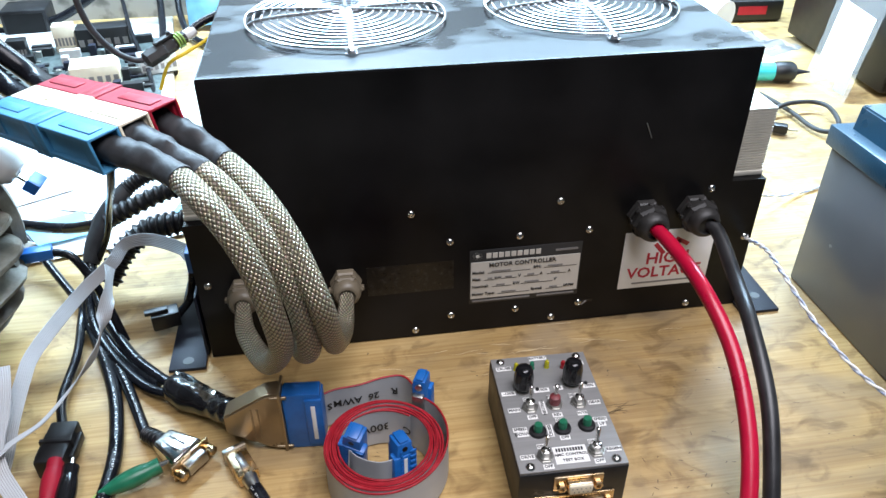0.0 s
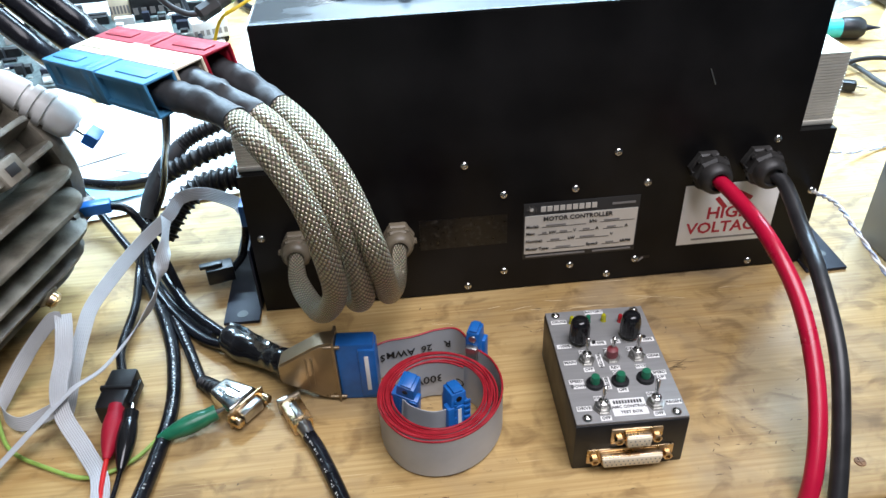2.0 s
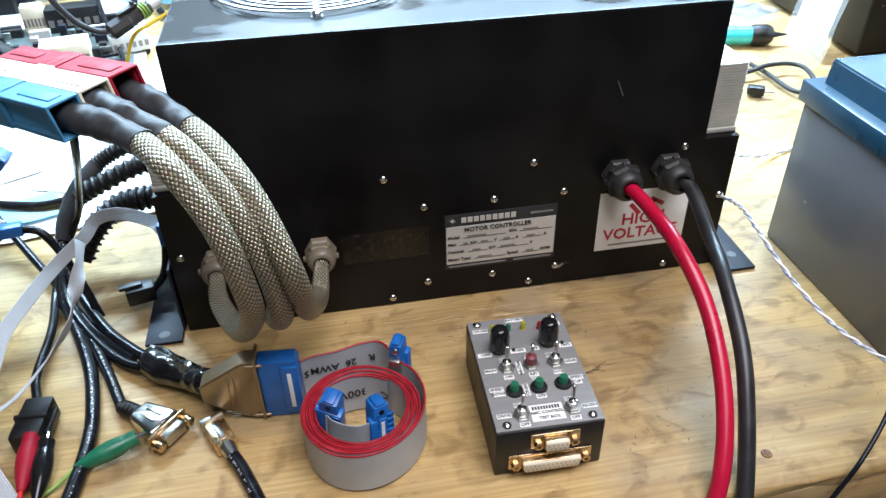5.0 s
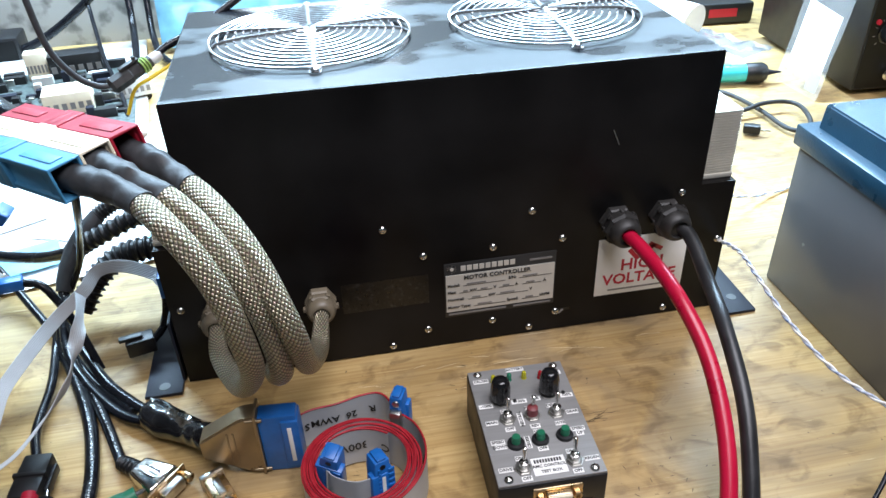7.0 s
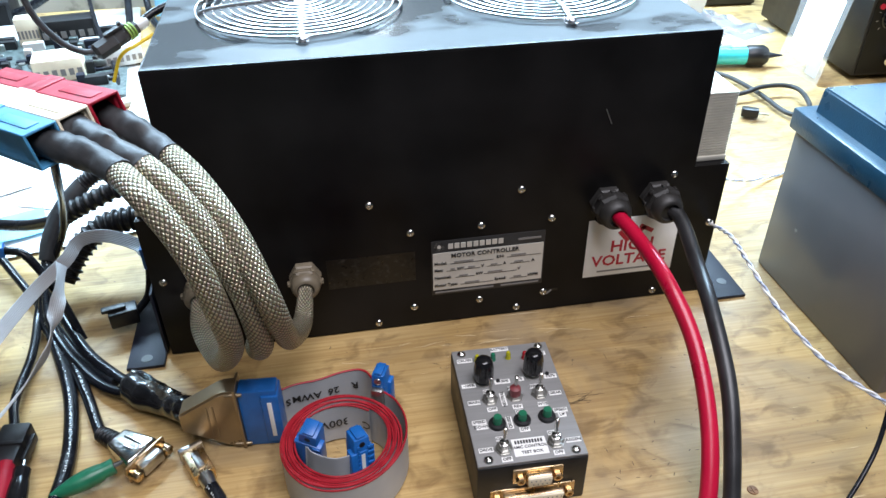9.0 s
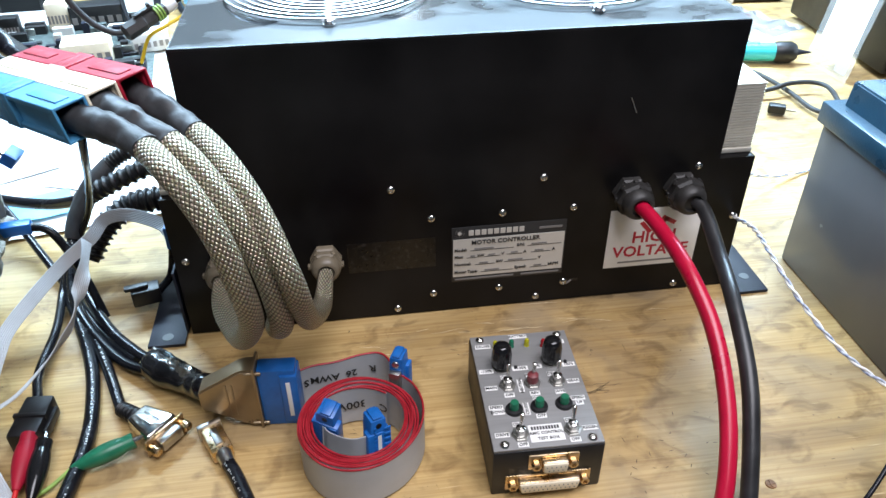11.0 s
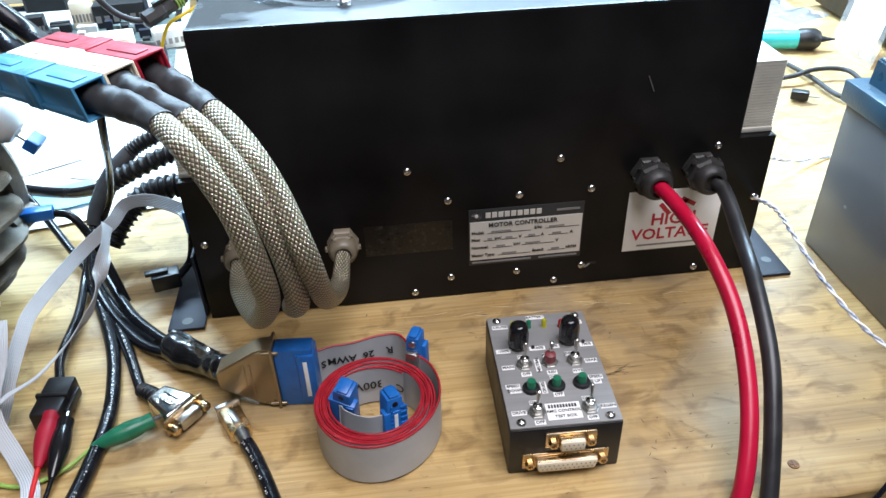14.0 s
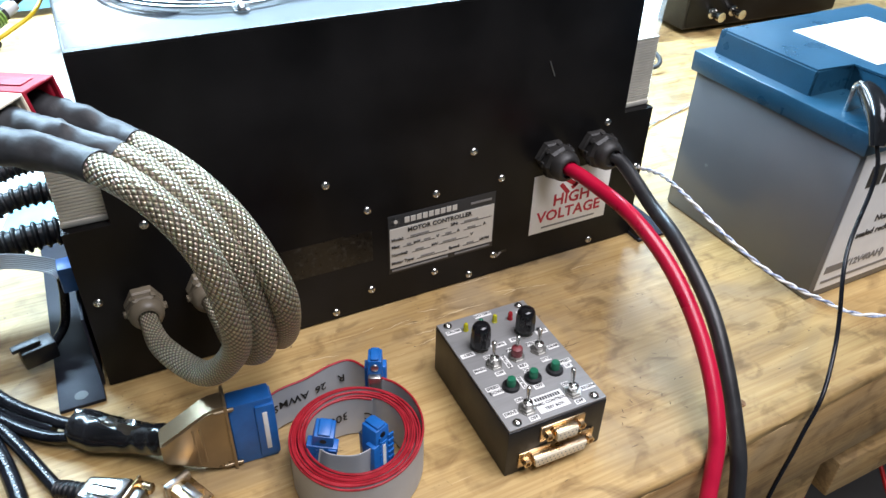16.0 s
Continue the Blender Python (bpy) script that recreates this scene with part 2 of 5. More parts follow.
for m, level in ((M_TOPPAINT, 0.16), (M_BLUEGREY, 0.25), (M_REDPL, 0.3), (M_BLUEPL, 0.35), (M_SHRINK, 0.3)):
    m.node_tree.nodes["Principled BSDF"].inputs["Specular IOR Level"].default_value = level
M_RUBBER.node_tree.nodes["Principled BSDF"].inputs["Specular IOR Level"].default_value = 0.28
M_CLEAR.node_tree.nodes["Principled BSDF"].inputs["IOR"].default_value = 1.07


# ---- mesh helpers ----
def thing(name, label, category, at=(0, 0, 0), rz=0.0, group="", kind="", rx=0.0, ry=0.0):
    ob = new(name)
    ob.matrix_world = pose(*at, rx, ry, rz)
    return tagged(ob, label, category, group, kind)


def part(name, bm, material, parent, label="", smooth=True):
    me = bpy.data.meshes.new(name)
    bmesh.ops.recalc_face_normals(bm, faces=bm.faces[:])
    bm.to_mesh(me)
    bm.free()
    if smooth:
        me.polygons.foreach_set("use_smooth", [True] * len(me.polygons))
        me.set_sharp_from_angle(angle=radians(40))
    me.materials.append(material)
    ob = new(name, me)
    ob.parent = parent
    if label:
        ob["label"] = label
    return ob


def again(ob, m, parent=None):
    """Another object on the same mesh."""
    o = new(ob.name.split(".")[0], ob.data)
    o.parent = parent or ob.parent
    o.matrix_basis = m
    return o


def single(name, bm, material, label, category, group="", kind="", at=None):
    ob = part(name, bm, material, None)
    if at is not None:
        ob.matrix_world = at
    return tagged(ob, label, category, group, kind)


def box(x0, x1, y0, y1, z0, z1, bevel=0.001, seg=2, bm=None, taper=None):
    b = bmesh.new()
    r = bmesh.ops.create_cube(b, size=1)
    for v in r["verts"]:
        v.co = Vector((x0 + (v.co.x + 0.5) * (x1 - x0), y0 + (v.co.y + 0.5) * (y1 - y0), z0 + (v.co.z + 0.5) * (z1 - z0)))
    if taper:
        for v in b.verts:
            taper(v)
    if bevel > 0:
        bmesh.ops.bevel(b, geom=b.edges[:], offset=bevel, segments=seg, profile=0.5, affect="EDGES")
    if bm is None:
        return b
    return join(bm, b)


def join(bm, other, m=None):
    me = bpy.data.meshes.new("tmp")
    if m is not None:
        bmesh.ops.transform(other, matrix=m, verts=other.verts[:])
    other.to_mesh(me)
    other.free()
    bm.from_mesh(me)
    bpy.data.meshes.remove(me)
    return bm


def lathe(profile, seg=24, m=None, bm=None):
    """Turned shape about z: profile of (radius, height)."""
    b = bmesh.new()
    rings = []
    for r, z in profile:
        rings.append([b.verts.new((max(r, 1e-5) * math.cos(2 * math.pi * i / seg), max(r, 1e-5) * math.sin(2 * math.pi * i / seg), z)) for i in range(seg)])
    for a, c in zip(rings, rings[1:]):
        for i in range(seg):
            b.faces.new((a[i], a[(i + 1) % seg], c[(i + 1) % seg], c[i]))
    b.faces.new(rings[0][::-1])
    b.faces.new(rings[-1])
    if m is not None:
        bmesh.ops.transform(b, matrix=m, verts=b.verts[:])
    if bm is None:
        return b
    return join(bm, b)


def spline(points, n):
    """Smooth curve through points: n samples."""
    p = [Vector(q) for q in points]
    p = [2 * p[0] - p[1], *p, 2 * p[-1] - p[-2]]
    out, last = [], len(points) - 1
    for j in range(n):
        s = min(last - 1e-6, last * j / (n - 1))
        i, u = int(s), s - int(s)
        a, b, c, d = p[i:i + 4]
        out.append(0.5 * (2 * b + (c - a) * u + (2 * a - 5 * b + 4 * c - d) * u * u + (3 * b - a - 3 * c + d) * u ** 3))
    return out


def tube(points, radius, n=60, seg=14, smooth_path=True, bm=None):
    """Round cable along points; radius a number or a function of 0..1. Carries coordinates round and along."""
    b = bmesh.new()
    uvl = b.loops.layers.uv.new("UVMap")
    p = spline(points, n) if smooth_path else [Vector(q) for q in points]
    n = len(p)
    rings, run, along = [], 0.0, []
    t0 = (p[1] - p[0]).normalized()
    side = t0.orthogonal().normalized()
    for i in range(n):
        t = (p[min(i + 1, n - 1)] - p[max(i - 1, 0)]).normalized()
        side = (side - t * side.dot(t)).normalized()
        up = t.cross(side)
        r = radius(i / (n - 1)) if callable(radius) else radius
        rings.append([b.verts.new(p[i] + r * (side * math.cos(2 * math.pi * j / seg) + up * math.sin(2 * math.pi * j / seg))) for j in range(seg)])
        if i:
            run += (p[i] - p[i - 1]).length
        along.append(run)
    for i in range(n - 1):
        for j in range(seg):
            f = b.faces.new((rings[i][j], rings[i][(j + 1) % seg], rings[i + 1][(j + 1) % seg], rings[i + 1][j]))
            for loop, (uu, vv) in zip(f.loops, ((j, i), (j + 1, i), (j + 1, i + 1), (j, i + 1))):
                loop[uvl].uv = (uu / seg, along[vv])
    b.faces.new(rings[0][::-1])
    b.faces.new(rings[-1])
    if bm is None:
        return b
    return join(bm, b)


def ribbon(points, wide, thick=0.0009, n=80, ways=20, m_side=None, twist=None, faces=None):
    """Flat cable on edge or lying: points, the way across it (vector or function of 0..1), scalloped conductors."""
    b = bmesh.new()
    p = spline(points, n)
    rows = []
    cols = ways * 2 + 1
    for i in range(n):
        t = (p[min(i + 1, n - 1)] - p[max(i - 1, 0)]).normalized()
        w = t.cross(Vector(faces)) if faces else twist(i / (n - 1)) if twist else Vector(m_side)
        w = (w - t * w.dot(t)).normalized()
        nn = t.cross(w)
        top = [b.verts.new(p[i] + w * wide * (j / (cols - 1) - 0.5) + nn * thick * (0.5 if j % 2 else 0.22)) for j in range(cols)]
        low = [b.verts.new(p[i] + w * wide * (j / (cols - 1) - 0.5) - nn * thick * (0.5 if j % 2 else 0.22)) for j in range(cols)]
        rows.append((top, low))
    for (a, c), (d, e) in zip(rows, rows[1:]):
        for j in range(cols - 1):
            b.faces.new((a[j], a[j + 1], d[j + 1], d[j]))
            b.faces.new((c[j], e[j], e[j + 1], c[j + 1]))
        b.faces.new((a[0], d[0], e[0], c[0]))
        b.faces.new((a[-1], c[-1], e[-1], d[-1]))
    return b


def letters(text, size, m, material, parent, name="lettering", deep=0.0002, centre=True):
    cu = bpy.data.curves.new("tmp_text", "FONT")
    cu.body, cu.size, cu.extrude = text, size, deep
    cu.resolution_u = 2
    cu.offset = size * 0.018
    cu.align_x = "CENTER" if centre else "LEFT"
    cu.align_y = "CENTER"
    ob = bpy.data.objects.new("tmp_text", cu)
    me = bpy.data.meshes.new_from_object(ob)
    bpy.data.objects.remove(ob)
    me.name = name
    me.materials.append(material)
    o = new(name, me)
    o.parent = parent
    o.matrix_basis = m
    return o


def on_front(x, z, y=-0.0012):
    return pose(x, y, z, 90, 0, 0)


def aim(a, b):
    """A pose at a whose z runs to b."""
    a, b = Vector(a), Vector(b)
    return Matrix.Translation(a) @ (b - a).to_track_quat("Z", "Y").to_matrix().to_4x4()


# ---- room ----
single("floor", box(-2.2, 3.0, -2.2, 1.3, -0.86, -0.80, 0), M_FLOOR, "worn grey concrete workshop floor under the bench", "floor", kind="structure")
single("wall_north", box(-2.2, 3.0, 0.93, 1.22, -0.8, 1.8, 0), M_WALL, "grubby scratched white wall behind the bench", "wall", kind="structure")
# The next three walls and the ceiling are unseen, added to bounce light.
single("wall_south", box(-2.2, 3.0, -2.3, -2.2, -0.8, 1.8, 0), M_ROOM, "unseen plain wall added behind the camera to close the room", "wall", kind="structure")
single("wall_west", box(-2.3, -2.2, -2.2, 1.22, -0.8, 1.8, 0), M_ROOM, "unseen plain side wall added to close the room", "wall", kind="structure")
single("wall_east", box(3.0, 3.1, -2.2, 1.22, -0.8, 1.8, 0), M_ROOM, "unseen plain side wall added to close the room", "wall", kind="structure")
single("ceiling", box(-2.2, 3.0, -2.2, 1.22, 1.8, 1.9, 0), M_ROOM, "unseen plain ceiling added to close the room", "ceiling", kind="structure")

# ---- workbench ----
bench = thing("workbench", "worn varnished plywood workbench with a thick softwood front board", "workbench", (0, 0, -0.8))


def worn_edge():
    b = bmesh.new()
    nx = 240
    prof = [(0.929, -0.002), (-0.2, 0.0), (-0.2165, 0.0), (-0.2195, -0.0010), (-0.2212, -0.0026), (-0.222, -0.0045), (-0.222, -0.0080), (0.929, -0.0080)]
    rows = []
    for i in range(nx + 1):
        x = -1.4 + 3.6 * i / nx
        skew = -0.005 + 0.026 * (x - 0.13)
        row = []
        for j, (y, z) in enumerate(prof):
            jig = 0.0016 * noise.noise((x * 22, j * 0.4, 3.1)) + 0.0012 * noise.noise((x * 90, j, 0.7)) if 2 <= j <= 6 else 0
            row.append(b.verts.new((x, y + (skew if j < 7 and j > 0 else 0) + jig, z + (jig * 0.5 if 3 <= j <= 5 else 0))))
        rows.append(row)
    for a, c in zip(rows, rows[1:]):
        for j in range(len(prof)):
            q = (j + 1) % len(prof)
            b.faces.new((a[j], a[q], c[q], c[j]))
    b.faces.new(rows[0])
    b.faces.new(rows[-1][::-1])
    return b


top = part("tabletop", worn_edge(), M_WOOD, bench)
top.location.z = 0.8
fb = box(-1.4, 2.2, -0.0185, 0.0185, -0.083, 0.0, 0.002)
front = part("front_board", fb, M_BOARD, bench)
front.matrix_basis = pose(0.13, -0.2085, 0.8 - 0.0082, 0, 0, 1.49)
kb = lathe([(0.0, -0.0004), (0.011, -0.0002), (0.0125, 0.0006), (0.0, 0.0007)], 20)
bmesh.ops.scale(kb, vec=(1.25, 0.62, 1), verts=kb.verts[:])
knot = part("knot", kb, M_KNOT, front, "dark oval knot")
knot.matrix_basis = pose(0.108, -0.0188, -0.0160, 90, 0, 0)
for x in (-1.2, 0.42, 2.0):
    part("leg", box(x, x + 0.09, -0.19, -0.10, 0, 0.78, 0.003), M_BOARD, bench)
    part("leg", box(x, x + 0.09, 0.82, 0.91, 0, 0.78, 0.003), M_BOARD, bench)
part("shelf", box(-1.2, 2.05, -0.10, 0.9, 0.55, 0.568, 0.002), M_BOARD, bench)
part("rail", box(0.52, 2.0, -0.20, -0.165, 0.60, 0.645, 0.002), M_BOARD, bench)
for x, y, r in ((0.095, -0.193, 0.0036), (0.35, -0.197, 0.0036), (0.62, -0.19, 0.004)):
    s = lathe([(0.0, 0.0004), (r * 0.9, 0.0005), (r, 0.0)], 16)
    join(s, box(-r * 0.7, r * 0.7, -r * 0.14, r * 0.14, 0.0005, 0.0009, 0))
    join(s, box(-r * 0.14, r * 0.14, -r * 0.7, r * 0.7, 0.0005, 0.0010, 0))
    o = part("screw_head", s, M_KNOT, bench, "sunk cross-head screw")
    o.location = (x, y, 0.8001)

rnd = random.Random(11)
M_SCRATCH = mat("dirty_scratch", (0.10, 0.066, 0.030), 0.7, vary=0.3, scale=300)
M_PALESCRATCH = mat("pale_scratch", (0.72, 0.58, 0.36), 0.6, vary=0.2, scale=300)


def scratch(x, y, long, turn, wide, material):
    """Short gouge: a thin wavering strip just proud of the varnish."""
    b = bmesh.new()
    rows = []
    for i in range(7):
        u = i / 6 - 0.5
        w = wide * (1 - 3.2 * u * u) * rnd.uniform(0.6, 1.2)
        dy = 0.06 * long * noise.noise((u * 4, x * 90, y * 90))
        rows.append((b.verts.new((u * long, dy - w / 2, 0)), b.verts.new((u * long, dy + w / 2, 0))))
    for a, c in zip(rows, rows[1:]):
        b.faces.new((a[0], c[0], c[1], a[1]))
    o = part("scratch", b, material, bench, "fine scratch in the varnish")
    o.matrix_basis = pose(x, y, 0.80025, 0, 0, turn)


for i in range(9):
    scratch(0.262 + rnd.uniform(-0.006, 0.022), -0.099 + rnd.uniform(-0.006, 0.006), rnd.uniform(0.008, 0.022), rnd.uniform(-25, 30), 0.0005, M_SCRATCH)
for i in range(18):
    scratch(0.295 + rnd.gauss(0, 0.016), -0.165 + rnd.gauss(0, 0.017), rnd.uniform(0.0015, 0.0045), rnd.uniform(0, 180), 0.0006, M_SCRATCH)
for i in range(20):
    scratch(rnd.uniform(0.02, 0.42), rnd.uniform(-0.20, -0.02), rnd.uniform(0.002, 0.006), rnd.uniform(-40, 40), 0.0005, M_SCRATCH)
for i in range(16):
    scratch(rnd.uniform(0.08, 0.38), -0.028 + rnd.gauss(0, 0.012), rnd.uniform(0.008, 0.035), rnd.uniform(-12, 12), 0.0004, M_PALESCRATCH)

# ---- motor controller ----
H = 0.2285
ctl = thing("motor_controller", "large black painted steel motor controller with two fan grilles", "motor controller")
FANS = ((0.100, 0.108), (0.283, 0.108))
HOLE = 0.0735


def cover_mesh():
    b = bmesh.new()
    x0, x1, y0, y1, z0 = 0.0, 0.381, 0.0, 0.206, 0.1236
    r = 0.0016
    seg = 64
    cells = ((x0 + r, 0.1915), (0.1915, x1 - r))
    for (cx, cy), (a, c) in zip(FANS, cells):
        inner, outer = [], []
        for i in range(seg):
            t = 2 * math.pi * (i + 0.5) / seg
            dx, dy = math.cos(t), math.sin(t)
            k = min(((c - cx) / dx if dx > 0 else (a - cx) / dx), ((y1 - r - cy) / dy if dy > 0 else (y0 + r - cy) / dy))
            inner.append(b.verts.new((cx + HOLE * dx, cy + HOLE * dy, H)))
            outer.append(b.verts.new((cx + k * dx, cy + k * dy, H)))
        low = [b.verts.new((v.co.x, v.co.y, H - 0.003)) for v in inner]
        for i in range(seg):
            j = (i + 1) % seg
            b.faces.new((inner[i], inner[j], outer[j], outer[i]))
            b.faces.new((inner[j], inner[i], low[i], low[j]))
        for px, py in ((a, y0 + r), (c, y0 + r), (a, y1 - r), (c, y1 - r)):
            near = sorted(outer, key=lambda v: (v.co.x - px) ** 2 + (v.co.y - py) ** 2)[:2]
            b.faces.new((near[0], near[1], b.verts.new((px, py, H))))
    return b


part("top_sheet", cover_mesh(), M_TOPPAINT, ctl, "dusty black top sheet with wipe marks", smooth=False)


def shell():
    """Folded sheet walls with rounded top edges, open inside."""
    b = bmesh.new()
    x0, x1, y0, y1, z0, r = 0.0, 0.381, 0.0, 0.206, 0.1236, 0.0016
    rings = []
    for inset, z in ((0, z0), (0, H - r), (r * 0.3, H - r * 0.3), (r, H)):
        rings.append([b.verts.new((x, y, z)) for x, y in ((x0 + inset, y0 + inset), (x1 - inset, y0 + inset), (x1 - inset, y1 - inset), (x0 + inset, y1 - inset))])
    for a, c in zip(rings, rings[1:]):
        for i in range(4):
            b.faces.new((a[i], a[(i + 1) % 4], c[(i + 1) % 4], c[i]))
    return b


part("cover", shell(), M_PAINT, ctl)
part("lower_case", box(-0.027, 0.409, 0.0004, 0.204, 0.0, 0.1232, 0.0010), M_PAINT, ctl)
fs = bmesh.new()
outline = [(-0.027, 0.001), (0.409, 0.001), (0.409, 0.1228), (0.3806, 0.1228), (0.3806, H - 0.0018), (0.0004, H - 0.0018), (0.0004, 0.1228), (-0.027, 0.1228)]
face = fs.faces.new([fs.verts.new((x, -0.0003, z)) for x, z in outline])
ext = bmesh.ops.extrude_face_region(fs, geom=[face])
bmesh.ops.translate(fs, vec=(0, 0.0015, 0), verts=[v for v in ext["geom"] if isinstance(v, bmesh.types.BMVert)])
part("front_sheet", fs, M_PAINT, ctl, "black painted front sheet", smooth=False)
part("scrape", box(-0.0028, 0.0028, -0.0005, 0.0, -0.0009, 0.0009, 0.0002), M_GREYINK, ctl, "smeared grey adhesive scrape").matrix_basis = pose(0.2736, -0.0002, 0.0182, 0, -42, 0)
part("scratch", box(-0.0003, 0.0003, -0.0006, 0.0, -0.0065, 0.0065, 0), M_ZINC, ctl, "pale scratch in the paint").matrix_basis = pose(0.3065, -0.0002, 0.171, 0, -24, 0)
part("tape_mark", box(0.098, 0.165, -0.0005, 0.0, 0.046, 0.073, 0), M_FILM, ctl, "dull tape residue patch")
part("scuff", box(0.267, 0.281, -0.0005, 0.0, 0.019, 0.0215, 0), M_FILM, ctl, "scuffed paint round a bolt").matrix_basis = pose(0, 0, 0)

for cx, cy in FANS:
    fan = part("fan", lathe([(HOLE + 0.002, H - 0.004), (HOLE + 0.001, H - 0.036), (0.0, H - 0.037)], 48), M_BLACK, ctl, "black axial fan under the grille")
    fan.matrix_basis = pose(cx, cy, 0)
    hub = part("hub", lathe([(0.0, H - 0.036), (0.032, H - 0.035), (0.032, H - 0.012), (0.029, H - 0.010), (0.0, H - 0.010)], 32), M_BLACK, fan)
    for i in range(7):
        bl = box(0.030, HOLE - 0.002, -0.014, 0.014, -0.0008, 0.0008, 0)
        o = part("blade", bl, M_BLACK, fan)
        o.matrix_basis = pose(0, 0, H - 0.022, 0, 0, 360 * i / 7) @ pose(0, 0, 0, 32, 0, 0)
    g = part("fan_grille", lathe([(0.0, H + 0.0052), (0.010, H + 0.0056), (0.0105, H + 0.0046), (0.0, H + 0.004)], 24), M_CHROME, ctl, "chromed concentric wire fan guard")
    g.matrix_basis = pose(cx, cy, 0)
    for i in range(11):
        r = 0.0145 + i * 0.00605
        z = H + 0.0055 - (0.0025 if i == 10 else 0.0004 * i * 0.6)
        ring = tube([(r * math.cos(2 * math.pi * j / 64), r * math.sin(2 * math.pi * j / 64), z) for j in range(65)], 0.00092, seg=8, smooth_path=False)
        part("ring", ring, M_CHROME, g)
    for a in (90, 270, 11, 169, 191, 349):
        sp = tube([(0.004, 0, H + 0.0072), (0.05, 0, H + 0.0066), (0.068, 0, H + 0.0050), ((0.080 if a in (90, 270) else 0.0752), 0, H + 0.0016)], 0.0015, 14, 8)
        o = part("spoke", sp, M_CHROME, g)
        o.matrix_basis = pose(0, 0, 0, 0, 0, a)
        if a not in (90, 270):
            continue
        tab = lathe([(0.0048, H + 0.0002), (0.0048, H + 0.0014), (0.0030, H + 0.0015), (0.0034, H + 0.0036), (0.0022, H + 0.005), (0, H + 0.0052)], 16)
        o = part("screw", tab, M_CHROME, g, "button-head screw in the guard's eye")
        o.matrix_basis = pose(0, 0, 0, 0, 0, a) @ pose(0.0785, 0, 0)

# finned heatsink that shows at both ends
hs = part("heatsink", box(0.02, 0.36, 0.008, 0.20, 0.126, 0.175, 0.0005), M_ALU, ctl, "bare aluminium heatsink with fine fins")
for i in range(25):
    z = 0.1245 + i * 0.0022
    f = box(-0.026, 0.4075, 0.0060, 0.200, z, z + 0.0014, 0)
    part("fin", f, M_ALU, hs, smooth=False)
part("fin_web", box(-0.0254, 0.4069, 0.0066, 0.198, 0.124, 0.1785, 0), M_ALU, hs)
part("foot_rail", box(-0.0264, 0.4080, 0.0050, 0.200, 0.1236, 0.1275, 0.0006), M_ALU, hs)

# bolts
bolt_bm = lathe([(0.0032, 0.0), (0.0032, 0.0004), (0.0030, 0.0013), (0.0022, 0.0021), (0.0013, 0.0024), (0.0012, 0.0016), (0.0, 0.0016)], 18)
first = part("bolt", bolt_bm, M_STEEL, ctl, "shiny button-head socket bolt")
spots = ((0.1332, 0.1172), (0.162, 0.090), (0.216, 0.090), (0.2457, 0.1180), (0.271, 0.090), (0.365, 0.118), (0.403, 0.070), (0.1340, 0.0070), (0.163, 0.019), (0.216, 0.019), (0.247, 0.0065), (0.269, 0.019), (0.365, 0.0065), (-0.019, 0.0698), (0.018, 0.118))
first.matrix_basis = pose(spots[0][0], 0.0003, spots[0][1], 90, 0, 0)
for x, z in spots[1:]:
    again(first, pose(x, 0.0003, z, 90, 0, 0))

# nameplate
np_ = part("nameplate", box(0.1775, 0.267, -0.0006, 0.0, 0.0285, 0.0800, 0.0002), M_INK, ctl, "silver and black nameplate with printed ratings")
part("field", box(0.1785, 0.266, -0.0010, -0.0006, 0.0338, 0.0690, 0), M_PLATE, np_, "silver printed field")
for i in range(12):
    a = 2 * math.pi * i / 12
    ray = box(-0.0004, 0.0004, 0.0018, 0.0040, -0.0004, 0.0, 0)
    o = part("logo_ray", ray, M_PLATE, np_, "pale sunburst emblem")
    o.matrix_basis = pose(0.1835, -0.0006, 0.0745, 90, 0, 0) @ pose(0, 0, 0, 0, 0, math.degrees(a))
part("logo_disc", lathe([(0.0015, 0), (0.0015, 0.0004), (0, 0.0004)], 12), M_PLATE, np_).matrix_basis = on_front(0.1835, 0.0745, -0.0005)
for i in range(9):
    x = 0.1905 + i * 0.0049
    part("brand_bar", box(x, x + 0.0038, -0.0010, -0.0006, 0.0722, 0.0768, 0), M_PLATE, np_, "plain pale bar for the maker's name")
part("small_bar", box(0.2455, 0.2635, -0.0009, -0.0006, 0.0732, 0.0750, 0), M_GREYINK, np_)
letters("MOTOR CONTROLLER", 0.0052, on_front(0.2195, 0.0655), M_INK, np_)
for text, x, z in (("Model:", 0.1795, 0.0592), ("S/N:", 0.2285, 0.0600), ("Max:", 0.1795, 0.0528), ("kW", 0.1975, 0.0528), ("V", 0.2165, 0.0530), ("A", 0.2340, 0.0532), ("A", 0.2570, 0.0534), ("Nominal:", 0.1795, 0.0456), ("kW", 0.2125, 0.0460), ("V", 0.2460, 0.0464), ("Motor Type:", 0.1795, 0.0382), ("Speed:", 0.2275, 0.0386), ("kRPM", 0.2545, 0.0390)):
    letters(text, 0.0036, on_front(x, z), M_INK, np_, centre=False)
